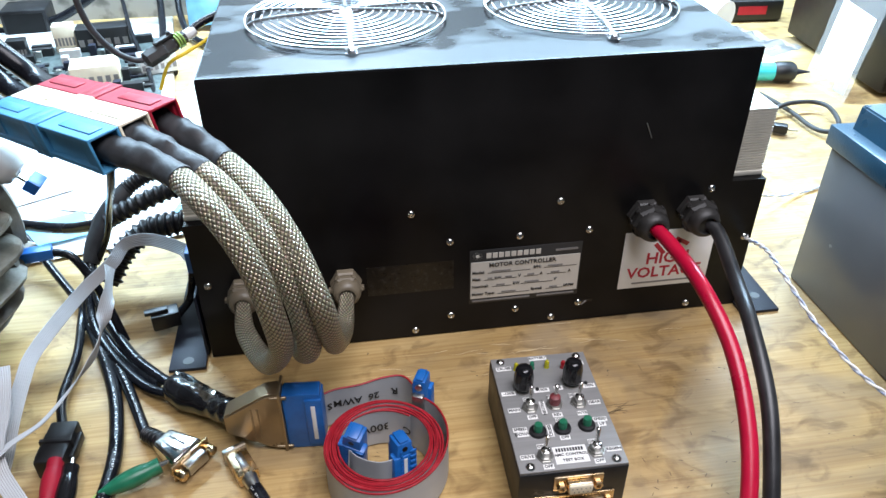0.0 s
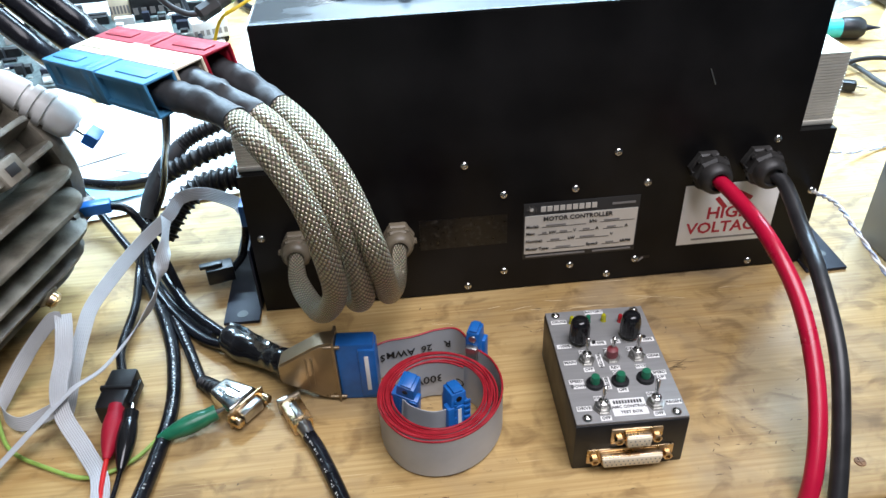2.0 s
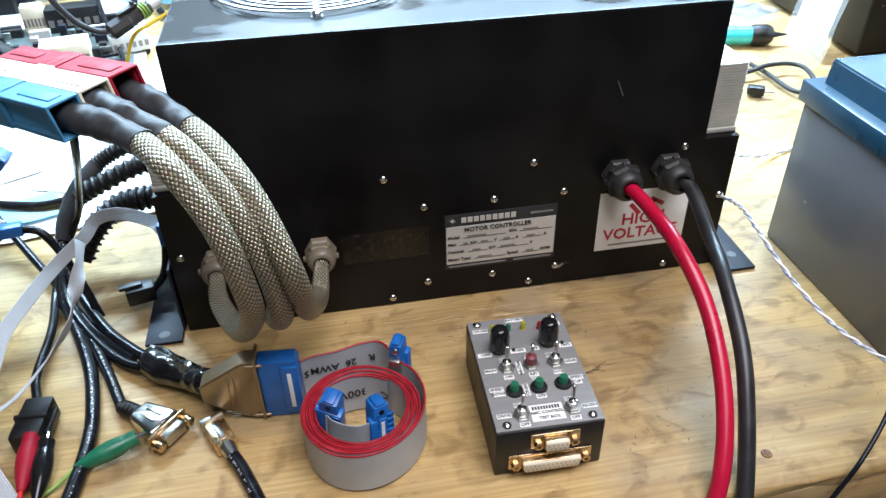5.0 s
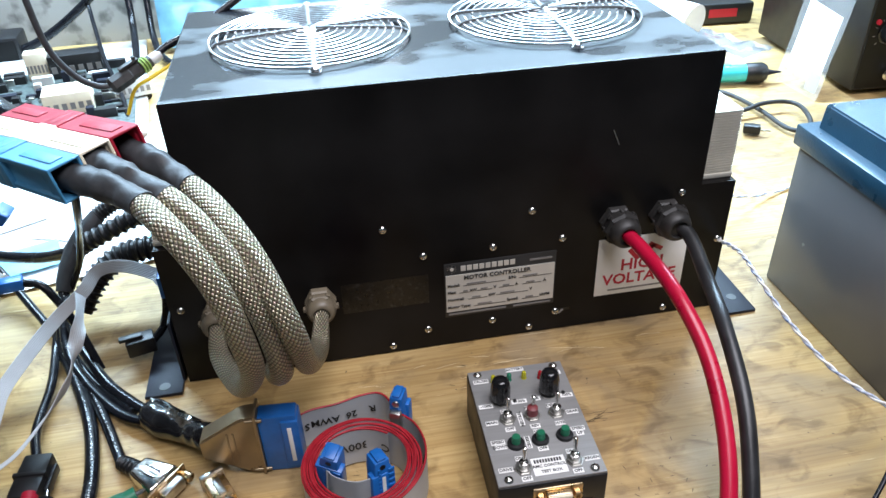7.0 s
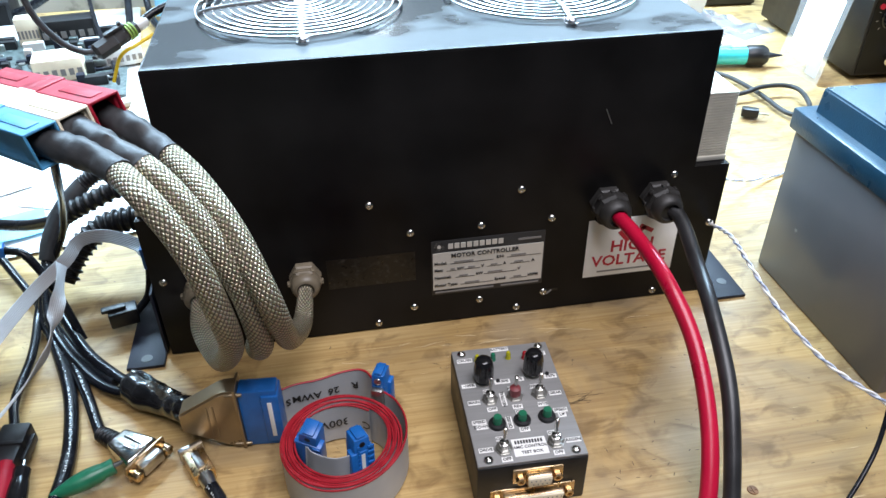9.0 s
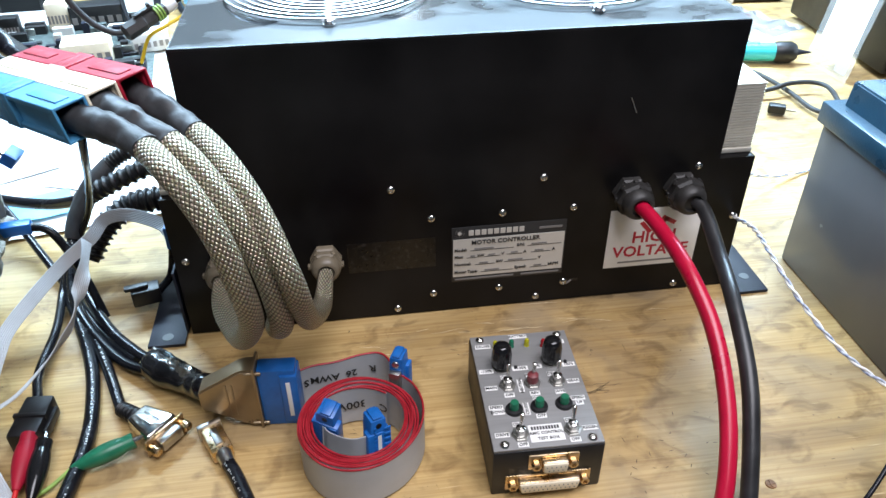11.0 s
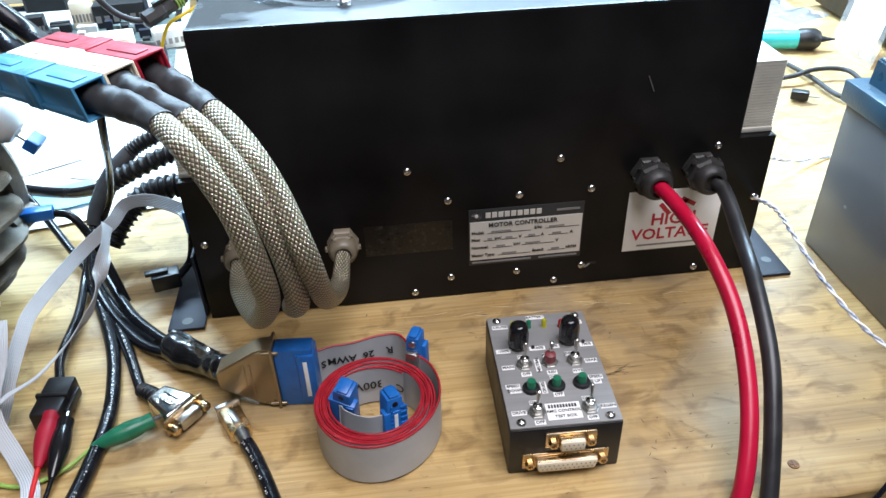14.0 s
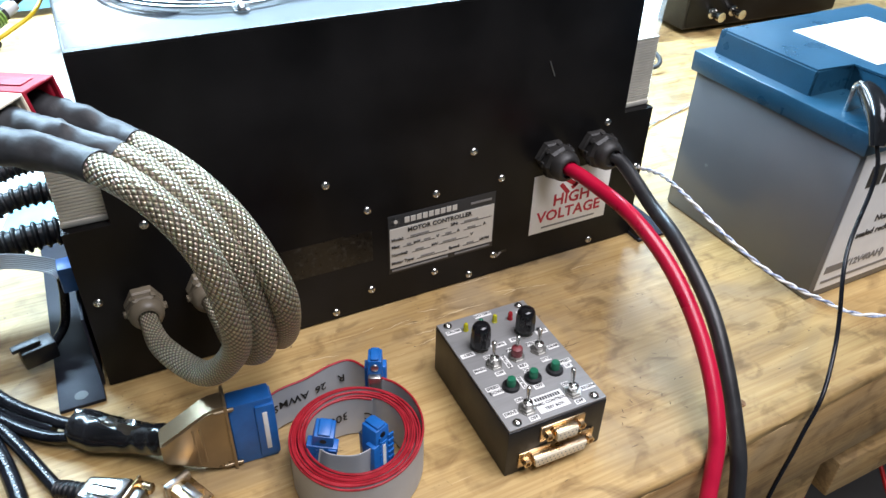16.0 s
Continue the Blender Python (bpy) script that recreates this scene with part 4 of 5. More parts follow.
def idc(parent, m, tall=0.050, metal=True, broad=0.006):
    """Blue insulation-displacement D connector standing on end."""
    k = part("idc_connector", box(-0.006, 0.006, -broad, broad, 0.0, tall, 0.0008, taper=lambda v: setattr(v.co, "y", v.co.y * (0.72 if v.co.z > 0.02 else 1.0))), M_BLUE, parent, "bright blue ribbon connector")
    k.matrix_basis = m
    part("clamp", box(-0.0068, 0.0004, -broad - 0.0010, broad + 0.0010, 0.004, tall - 0.010, 0.0008), M_BLUE, k)
    part("ear", box(-0.0055, 0.0055, -broad * 0.45, broad * 0.45, tall - 0.0004, tall + 0.0016, 0.0007), M_BLUE, k)
    part("slot", box(-0.0070, -0.0066, -0.0012, 0.0012, 0.010, tall - 0.012, 0.0), M_LABEL, k, "white strain-relief slot")
    for i in range(9):
        part("tooth", box(-0.0072, -0.0066, 0.0022, 0.0034, 0.010 + i * 0.0033, 0.0118 + i * 0.0033, 0), M_BLUE, k)
    for i in range(7):
        part("rib", box(-0.0076, -0.0067, -broad - 0.0004, -broad * 0.45, 0.008 + i * 0.0044, 0.0102 + i * 0.0044, 0.0003), M_BLUE, k)
    part("screw_hole", lathe([(0.0019, 0), (0.0019, 0.0003), (0, 0.0003)], 14), M_BLACK, k, "dark screw hole").matrix_basis = pose(-0.006, 0, tall - 0.0045, 0, -90, 0)
    if metal:
        part("shell", box(0.0058, 0.0105, -0.0040, 0.0040, 0.010, tall - 0.010, 0.001), M_ZINC, k, "steel D shell")
        part("rivet", lathe([(0.0026, 0), (0.0024, 0.001), (0.0012, 0.0012), (0, 0.0012)], 14), M_ZINC, k).matrix_basis = pose(0.006, 0, tall - 0.005, 0, 90, 0)
    return k


idc(coil, pose(0.030, 0.0355, 0.0, 0, 0, 245), 0.0480)
idc(coil, pose(-0.0205, 0.0060, 0.0, 10, -10, 62), 0.0475, False, 0.0080)
idc(coil, pose(0.0095, -0.0150, 0.0, 3, 4, 112), 0.0430, True, 0.0070)
part("flat_cable_tail", ribbon([(-0.0235, 0.000, 0.0185), (-0.0185, -0.0120, 0.0180), (-0.005, -0.0195, 0.0175), (0.0085, -0.0180, 0.0175)], 0.030, 0.0009, 40, 20, m_side=(0, 0, 1)), M_RIBBON, coil)

# ---- large D connector with metal hood ----
hood = thing("hooded_d_connector", "blue D connector standing on end with a tapered metal hood", "connector", (0.0468, -0.0965, 0.0), -5)
bb = part("connector_block", box(-0.0125, 0.0125, -0.0065, 0.0065, 0.0, 0.050, 0.0012), M_BLUE, hood)
part("clamp", box(0.002, 0.0135, -0.0082, 0.0082, 0.004, 0.046, 0.001), M_BLUE, bb)
part("slot", box(0.0060, 0.0088, -0.0086, -0.0081, 0.010, 0.041, 0.0002), M_LABEL, bb, "pale strain-relief slot")
hb = box(-0.052, -0.0125, -0.0075, 0.0075, 0.001, 0.052, 0.0)
for v in hb.verts:
    if v.co.x < -0.03:
        v.co.z = 0.026 + (v.co.z - 0.0265) * 0.30
bmesh.ops.subdivide_edges(hb, edges=[e for e in hb.edges if abs(e.verts[0].co.x - e.verts[1].co.x) > 0.02], cuts=1)
for v in hb.verts:
    if -0.04 < v.co.x < -0.02:
        v.co.x = -0.0235
        v.co.z = 0.0265 + (0.0245 if v.co.z > 0.0265 else -0.0245)
bmesh.ops.bevel(hb, geom=hb.edges[:], offset=0.0012, segments=2, affect="EDGES")
hd = part("hood", hb, M_HOOD, hood, "tarnished brass-toned metal hood")
for x in (-0.034, -0.030):
    part("hood_rib", box(x, x + 0.0014, -0.0082, -0.0074, 0.012, 0.040, 0.0003), M_HOOD, hd)
for z in (0.0035, 0.0490):
    part("thumb_screw", lathe([(0.0013, 0), (0.0013, 0.010), (0.0009, 0.011), (0, 0.011)], 12), M_HOOD, hd).matrix_basis = pose(-0.020, -0.0072, z, 0, 90, 0)
part("flange", box(-0.0145, -0.0125, -0.0090, 0.0090, 0.0, 0.054, 0.0004), M_HOOD, hood)

# ---- black data cables on the bench ----
wrap = [(-0.048, -0.040, 0.012), (-0.036, -0.054, 0.013), (-0.020, -0.068, 0.016), (-0.008, -0.079, 0.021), (0.000, -0.087, 0.025)]
single("taped_splice", tube(wrap, lambda s: 0.0108 + 0.0020 * math.sin(s * 9) * (1 - s) - 0.002 * s + 0.0003 * math.sin(s * 31), 60, 12), M_GLOSSBLACK, "lumpy splice wrapped in shiny black tape", "cable splice")
tp = bmesh.new()
fv = [[tp.verts.new((-0.048 + 0.034 * i / 12 + 0.010 * j / 7 - 0.004, -0.036 - 0.036 * i / 12 + 0.010 * j / 7 - 0.006, 0.0225 + 0.006 * i / 12 - 0.0032 * abs(j - 3.5) ** 1.3 / 3 + 0.0028 * noise.noise((i * 0.9, j * 0.9, 4.0)))) for j in range(8)] for i in range(13)]
for i in range(12):
    for j in range(7):
        tp.faces.new((fv[i][j], fv[i + 1][j], fv[i + 1][j + 1], fv[i][j + 1]))
single("foil_tape", tp, M_STEEL, "crumpled silver foil tape on the cable splice", "tape")



def lay(points, r, label, group="data cables", name="cable", material=None, n=60):
    return single(name, tube(points, r, n, 12), material or M_RUBBER, label, "cable", group)


def cable_print(points, r, material, parent, gap=0.0042):
    """Worn pale characters along a jacket, drawn as plain bars on its upper side."""
    b = bmesh.new()
    pr = random.Random(len(points))
    run = 0.0
    line = spline(points, 400)
    for p, q in zip(line, line[1:]):
        run += (q - p).length
        if run < gap * 0.42 or p.z < 0:
            continue
        run = 0.0
        if pr.random() < 0.28:
            continue
        d = (q - p).normalized()
        side = d.cross(Vector((0.25, -0.55, 0.8))).normalized()
        up = side.cross(d)
        for k in (-1, 0, 1):
            if pr.random() < 0.45:
                c = p + up * (r + 0.00012) + side * (0.0005 * k)
                v = [b.verts.new(c + d * a + side * e) for a, e in ((-0.0005, -0.00022), (0.0005, -0.00022), (0.0005, 0.00022), (-0.0005, 0.00022))]
                b.faces.new(v)
    return part("print_mark", b, material, parent, "worn pale print", smooth=False)


BUNDLE = (-0.132, 0.098, 0.034)
lay([BUNDLE, (-0.121, 0.060, 0.020), (-0.090, 0.006, 0.012), (-0.064, -0.025, 0.011), (-0.040, -0.048, 0.012)], 0.0040, "black jacketed cable running to the taped splice")
lay([BUNDLE, (-0.126, 0.050, 0.014), (-0.103, 0.007, 0.008), (-0.070, -0.034, 0.008), (-0.040, -0.053, 0.012)], 0.0038, "black jacketed cable running to the taped splice")
PLAIN = [BUNDLE, (-0.128, 0.062, 0.012), (-0.114, 0.030, 0.007), (-0.085, -0.030, 0.006), (-0.064, -0.079, 0.007)]
cable_print(PLAIN, 0.0040, M_GREYPL, lay(PLAIN, 0.0040, "black cable running to the small silver connector"))
PRINTED = [BUNDLE, (-0.131, 0.055, 0.010), (-0.119, 0.028, 0.006), (-0.098, -0.022, 0.0055), (-0.087, -0.061, 0.0055), (-0.081, -0.103, 0.0055), (-0.084, -0.150, 0.0055), (-0.092, -0.21, 0.0055), (-0.098, -0.245, -0.01), (-0.10, -0.25, -0.12)]
cable_print(PRINTED, 0.0050, M_GREYPL, lay(PRINTED, 0.0050, "black printed cable running over the bench edge"))
lay([BUNDLE, (-0.136, 0.060, 0.012), (-0.129, 0.010, 0.010), (-0.127, -0.040, 0.012), (-0.119, -0.070, 0.014)], 0.0034, "thin black cable running to the inline plug")
lay([(-0.215, 0.165, 0.045), (-0.190, 0.140, 0.025), (-0.160, 0.100, 0.014), (-0.125, 0.050, 0.008), (-0.095, 0.005, 0.006), (-0.062, -0.032, 0.008)], 0.0036, "black cable crossing under the bundle")
lay([(-0.050, -0.030, 0.205), (-0.066, 0.002, 0.160), (-0.097, 0.077, 0.100), (-0.113, 0.100, 0.060), (-0.126, 0.10, 0.036)], 0.0028, "thin black lead hanging below the power connectors")


def corrugated(points, r, label):
    return single("corrugated_conduit", tube(points, lambda s: r * (0.80 + 0.22 * max(0.0, math.sin(s * 2 * math.pi * 17)) ** 0.5), 220, 14), M_BLACK, label, "conduit", "conduits")


corrugated([(-0.027, 0.150, 0.098), (-0.055, 0.152, 0.096), (-0.085, 0.146, 0.088), (-0.102, 0.140, 0.080)], 0.0075, "black corrugated conduit from the controller's side")
lay([(-0.100, 0.141, 0.081), (-0.116, 0.128, 0.066), (-0.128, 0.110, 0.046), BUNDLE], lambda s: 0.0068 + 0.0018 * math.sin(s * 3.14), "grey-black heat-shrunk cable trunk", material=M_SHRINK)
corrugated([(-0.027, 0.125, 0.086), (-0.060, 0.126, 0.084), (-0.100, 0.122, 0.070), (-0.128, 0.125, 0.055)], 0.0085, "black corrugated conduit from the controller's side")
lay([(-0.126, 0.125, 0.056), (-0.165, 0.150, 0.040), (-0.220, 0.180, 0.032), (-0.29, 0.22, 0.028)], 0.0052, "thick black cable leaving the conduit")
corrugated([(-0.027, 0.095, 0.070), (-0.055, 0.094, 0.070), (-0.080, 0.094, 0.064), (-0.100, 0.084, 0.050), (-0.113, 0.070, 0.032)], 0.0105, "thick black corrugated conduit bending to the bench")

# small silver connector with green clip
d9 = thing("small_d_connector", "small silver hooded D connector lying on the bench", "connector", (-0.038, -0.101, 0.0), -40)
part("hood", box(-0.016, 0.010, -0.0125, 0.0125, 0.001, 0.016, 0.0025, 3, taper=lambda v: setattr(v.co, "y", v.co.y * (0.62 if v.co.x < -0.01 else 1.0))), M_STEEL, d9, "shiny silver metal hood")
for y in (-0.003, 0.003):
    part("hood_rib", box(-0.010, 0.004, y - 0.001, y + 0.001, 0.0155, 0.0168, 0.0004), M_STEEL, d9)
part("flange", box(0.010, 0.0115, -0.0155, 0.0155, 0.001, 0.0145, 0.0004), M_GOLD, d9)
part("shell", box(0.0115, 0.0185, -0.0085, 0.0085, 0.0035, 0.0125, 0.0014), M_ZINC, d9)
for y in (-0.0125, 0.0125):
    part("thumb_screw", lathe([(0.0034, 0), (0.0034, 0.010), (0.0024, 0.011), (0, 0.011)], 14), M_GOLD, d9).matrix_basis = pose(0.0085, y, 0.0078, 0, 90, 0)
part("strain_relief", tube([(-0.034, 0, 0.007), (-0.026, 0, 0.008), (-0.014, 0, 0.0085)], lambda s: 0.0048 + 0.0012 * s + 0.0004 * math.sin(s * 40), 40, 14), M_BLACK, d9, "black ribbed strain relief")


def clip(tail, tip, material, label):
    """Alligator clip: tapered vinyl sleeve with a steel nose."""
    c = thing("alligator_clip", label, "test clip", group="test clips")
    a, b = Vector(tail), Vector(tip)
    part("sleeve", tube([a.lerp(b, k / 6) for k in range(7)], lambda s: 0.0022 + 0.0042 * math.sin(min(1, s * 1.25) * 2.2) ** 1.0 * (1 if s < 0.8 else 0.9), 40, 14), material, c)
    part("jaw", tube([b - (b - a) * 0.04, b + (b - a) * 0.16], lambda s: 0.0020 - 0.0008 * s, 8, 8), M_STEEL, c, "steel jaw")
    return c


clip((-0.084, -0.128, 0.008), (-0.048, -0.1135, 0.012), M_GREEN, "green vinyl alligator clip gripping the silver connector")
clip((-0.1125, -0.142, 0.010), (-0.114, -0.103, 0.016), M_REDPL, "red vinyl alligator clip on the inline plug")
clip((-0.1025, -0.150, 0.008), (-0.104, -0.108, 0.014), M_GLOSSBLACK, "black vinyl alligator clip on the inline plug")
lay([(-0.084, -0.128, 0.008), (-0.100, -0.141, 0.004), (-0.124, -0.149, 0.003), (-0.152, -0.138, 0.003), (-0.182, -0.119, 0.003), (-0.200, -0.090, 0.006)], 0.0014, "thin yellow-green test lead", "test leads", "test_lead", M_GREENWIRE)
lay([(-0.1125, -0.141, 0.010), (-0.112, -0.160, 0.006), (-0.107, -0.19, 0.003), (-0.104, -0.23, 0.003), (-0.104, -0.246, -0.02), (-0.122, -0.25, -0.12)], 0.0016, "thin red test lead", "test leads", "test_lead", M_REDINS)
lay([(-0.1025, -0.149, 0.008), (-0.104, -0.17, 0.004), (-0.103, -0.20, 0.003), (-0.100, -0.232, 0.003), (-0.099, -0.247, -0.02), (-0.099, -0.25, -0.12)], 0.0015, "thin black test lead", "test leads", "test_lead")
ip = thing("inline_plug", "black plastic inline plug with latches on the bench", "connector", (-0.1170, -0.086, 0.0), 86)
part("body", box(-0.020, 0.016, -0.0095, 0.0095, 0.002, 0.019, 0.002), M_BLACK, ip)
part("latch", box(-0.012, 0.010, -0.0125, -0.0095, 0.007, 0.014, 0.001), M_BLACK, ip)
part("latch", box(-0.012, 0.010, 0.0095, 0.0125, 0.007, 0.014, 0.001), M_BLACK, ip)
part("rib", box(-0.004, -0.001, -0.0105, 0.0105, 0.003, 0.0205, 0.0006), M_BLACK, ip)

# loose silver plug and cable
lp = thing("loose_plug", "small silver plug with gold contacts on a black cable", "connector", (0.006, -0.122, 0.0), -64)
part("shell", box(-0.015, 0.008, -0.0068, 0.0068, 0.0015, 0.0120, 0.0010), M_GOLD, lp, "scuffed brass-toned metal shell")
part("nose", box(-0.019, -0.015, -0.0080, 0.0080, 0.0010, 0.0130, 0.0008), M_ZINC, lp)
part("latch", box(-0.010, 0.004, -0.0024, 0.0024, 0.0120, 0.0140, 0.0006), M_ZINC, lp)
part("ferrule", tube([(0.007, 0, 0.007), (0.012, 0, 0.0068), (0.018, 0, 0.0062)], lambda s: 0.0056 - 0.0014 * s, 16, 14), M_ZINC, lp)
PLUG_LEAD = [(0.016, 0, 0.0062), (0.030, 0.0005, 0.0052), (0.055, -0.001, 0.0050), (0.085, -0.004, 0.0050), (0.115, -0.006, 0.0040), (0.140, -0.006, -0.012), (0.150, -0.006, -0.06)]
cable_print(PLUG_LEAD, 0.0046, M_GREYPL, part("lead", tube(PLUG_LEAD, 0.0046, 60, 12), M_RUBBER, lp, "black cable with worn print"))

# grey ribbon loops
ra = thing("ribbon_cable", "narrow grey ribbon cable looping over the black cables", "ribbon cable", group="loose ribbon cables")
part("flat_cable", ribbon([(-0.036, 0.038, 0.072), (-0.043, 0.045, 0.076), (-0.067, 0.055, 0.080), (-0.086, 0.056, 0.077), (-0.095, 0.042, 0.070), (-0.113, 0.026, 0.060), (-0.127, 0.002, 0.053), (-0.140, -0.029, 0.046), (-0.143, -0.048, 0.040), (-0.146, -0.074, 0.028), (-0.149, -0.092, 0.014), (-0.152, -0.100, 0.006)], 0.0100, 0.0010, 120, 8, faces=(0.25, -0.6, 0.45)), M_RIBBON, ra)
part("plug", box(-0.038, -0.0275, 0.029, 0.043, 0.062, 0.081, 0.001), M_BLUE, ra, "blue ribbon plug")
rb = thing("ribbon_cable", "narrow grey ribbon cable curling over the bench towards its edge", "ribbon cable", group="loose ribbon cables")
part("flat_cable", ribbon([(-0.086, 0.010, 0.088), (-0.084, -0.015, 0.080), (-0.087, -0.029, 0.070), (-0.092, -0.045, 0.056), (-0.106, -0.059, 0.042), (-0.122, -0.084, 0.034), (-0.140, -0.100, 0.031), (-0.160, -0.123, 0.022), (-0.188, -0.156, 0.010), (-0.22, -0.19, 0.006)], 0.0100, 0.0010, 100, 8, twist=lambda s: Vector((-0.2, 0.9, 0.5)).lerp(Vector((0.55, -0.45, 0.35)), min(1, s * 1.6))), M_RIBBON, rb)
rc = thing("ribbon_cable", "narrow grey ribbon cable folded and hanging down to the bench", "ribbon cable", group="loose ribbon cables")
part("flat_cable", ribbon([(-0.150, -0.094, 0.016), (-0.161, -0.098, 0.011), (-0.181, -0.102, 0.0075), (-0.196, -0.085, 0.010), (-0.182, -0.062, 0.030), (-0.158, -0.058, 0.056), (-0.148, -0.060, 0.060)], 0.0100, 0.0010, 80, 8, twist=lambda s: Vector((-0.1, 0.45, 0.9))), M_RIBBON, rc)
part("folded_end", ribbon([(-0.148, -0.057, 0.061), (-0.1455, -0.068, 0.056), (-0.145, -0.083, 0.045), (-0.147, -0.099, 0.034), (-0.144, -0.112, 0.022), (-0.128, -0.133, 0.010), (-0.114, -0.155, 0.0065), (-0.112, -0.180, 0.0060), (-0.130, -0.205, 0.0060)], 0.0108, 0.0010, 90, 8, faces=(0.25, -0.6, 0.45)), M_RIBBON, rc)

# ---- finned motor ----
mot = thing("electric_motor", "dirty finned cast-aluminium electric motor lying on the bench", "motor")
mot.matrix_world = Matrix.Translation((-0.238, 0.072, 0.101)) @ pose(0, 0, 0, 0, 0, 74) @ pose(0, 0, 0, 0, 90, 0)
part("frame", lathe([(0.060, -0.30), (0.066, -0.295), (0.066, -0.005), (0.060, 0.0), (0.0, 0.0)], 48), M_CAST, mot)


def fin_mesh():
    """Tapered cast fin with a rounded outer corner."""
    b = bmesh.new()
    prof = [(0.064, -0.235), (0.096, -0.235), (0.0985, -0.228), (0.0985, -0.026), (0.0970, -0.016), (0.0930, -0.008), (0.0870, -0.003), (0.080, 0.0), (0.064, 0.002)]
    sides = []
    for sgn in (-1, 1):
        sides.append([b.verts.new((x, sgn * (0.0034 - 0.0014 * (x - 0.064) / 0.034), z)) for x, z in prof])
    b.faces.new(sides[0])
    b.faces.new(sides[1][::-1])
    for i in range(len(prof)):
        j = (i + 1) % len(prof)
        b.faces.new((sides[0][i], sides[1][i], sides[1][j], sides[0][j]))
    bmesh.ops.bevel(b, geom=[e for e in b.edges if abs(e.verts[0].co.y - e.verts[1].co.y) < 0.0016 and e.verts[0].co.x > 0.07], offset=0.0007, segments=2, affect="EDGES")
    return b


f0 = part("fin", fin_mesh(), M_CAST, mot)
for i in range(1, 25):
    again(f0, pose(0, 0, 0, 0, 0, 360 * i / 25))
part("end_bell", lathe([(0.062, -0.004), (0.079, 0.002), (0.080, 0.014), (0.074, 0.022), (0.050, 0.030), (0.03, 0.032), (0, 0.032)], 48), M_CAST, mot)
part("rear_cover", lathe([(0.06, -0.40), (0.090, -0.395), (0.100, -0.380), (0.100, -0.262), (0.094, -0.250), (0.062, -0.245), (0, -0.245)], 48), M_CAST, mot, "smooth rounded rear cover")
for i in range(4):
    lug = part("bolt_lug", lathe([(0.009, -0.012), (0.009, 0.012), (0.006, 0.0125), (0.006, 0.018), (0, 0.018)], 16), M_CAST, mot)
    lug.matrix_basis = pose(0, 0, 0, 0, 0, 20 + 90 * i) @ pose(0.080, 0, 0)
    part("bolt_head", lathe([(0.0055, 0.012), (0.0055, 0.019), (0.003, 0.020), (0, 0.020)], 6), M_ZINC, lug, smooth=False)
AXIS = Vector((math.cos(radians(74)), math.sin(radians(74)), 0.0))
CORE = Vector((-0.238, 0.072, 0.101))


def on_motor(along, toward):
    """A pose on the fins' tips: x outward from the axle, y along it."""
    out = Vector(toward).normalized()
    m = Matrix((out, AXIS, out.cross(AXIS))).transposed().to_4x4()
    m.translation = CORE + AXIS * along
    return mot.matrix_world.inverted() @ m


for along, toward, deep in ((-0.056, (0.0845, -0.0242, 0.0444), 0.1005), (-0.150, (0.0845, -0.0242, 0.0444), 0.1005)):
    boss = part("boss", box(0.080, deep, -0.011, 0.011, -0.0085, 0.0085, 0.0018), M_CAST, mot, "square cast lug between the fins")
    boss.matrix_basis = on_motor(along, toward)
    part("recess", box(deep - 0.0004, deep + 0.0006, -0.005, 0.005, -0.0035, 0.0035, 0.0002), M_INK, boss)
seat = part("bolt_seat", lathe([(0.009, 0.080), (0.009, 0.099), (0.0075, 0.1005), (0, 0.1005)], 18), M_CAST, mot)
seat.matrix_basis = on_motor(-0.061, (0.0746, -0.0214, -0.0607)) @ pose(0, 0, 0, 0, 90, 0)
part("side_bolt", lathe([(0.0062, 0.100), (0.0062, 0.105), (0.0040, 0.106), (0.0040, 0.1065), (0.0026, 0.1067), (0.0024, 0.104), (0, 0.104)], 14), M_GOLD, seat, "brass-coloured side bolt")

wp = thing("sensor_plug", "light grey ribbed plastic plug with a blue tip", "connector")
wp.matrix_world = aim((-0.192, 0.070, 0.176), (-0.135, 0.064, 0.128))
part("body", lathe([(0.0045, -0.03), (0.006, -0.012), (0.011, 0.0), (0.0125, 0.016), (0.0125, 0.0162), (0.0105, 0.0164), (0.0105, 0.020), (0.0135, 0.0202), (0.0135, 0.0255), (0.0112, 0.0257), (0.0112, 0.029), (0.0140, 0.0292), (0.0140, 0.0345), (0.0116, 0.0347), (0.0116, 0.038), (0.0140, 0.0382), (0.0135, 0.050), (0.009, 0.056), (0, 0.056)], 16), M_GREYPL, wp)
part("contact", box(-0.004, 0.004, -0.0012, 0.0012, 0.055, 0.066, 0.0004), M_STEEL, wp)
part("tip", box(-0.008, 0.008, -0.005, 0.005, 0.064, 0.074, 0.001), M_BLUE, wp, "small blue terminal")
lay([(-0.210, 0.072, 0.194), (-0.235, 0.076, 0.214), (-0.29, 0.085, 0.228), (-0.40, 0.10, 0.225)], 0.0042, "light grey cable of the ribbed plug", "plug leads", "cable", M_GREYPL)
bs = thing("blue_terminal", "small blue ribbon plug beside the motor", "connector", (-0.151, 0.052, 0.073), 10)
part("body", box(-0.012, 0.012, -0.005, 0.005, 0, 0.009, 0.001), M_BLUE, bs)
part("lead", tube([(0.010, 0, 0.004), (0.026, -0.008, 0.0), (0.040, -0.022, -0.030), (0.05, -0.04, -0.065)], 0.0032, 30, 10), M_RUBBER, bs)

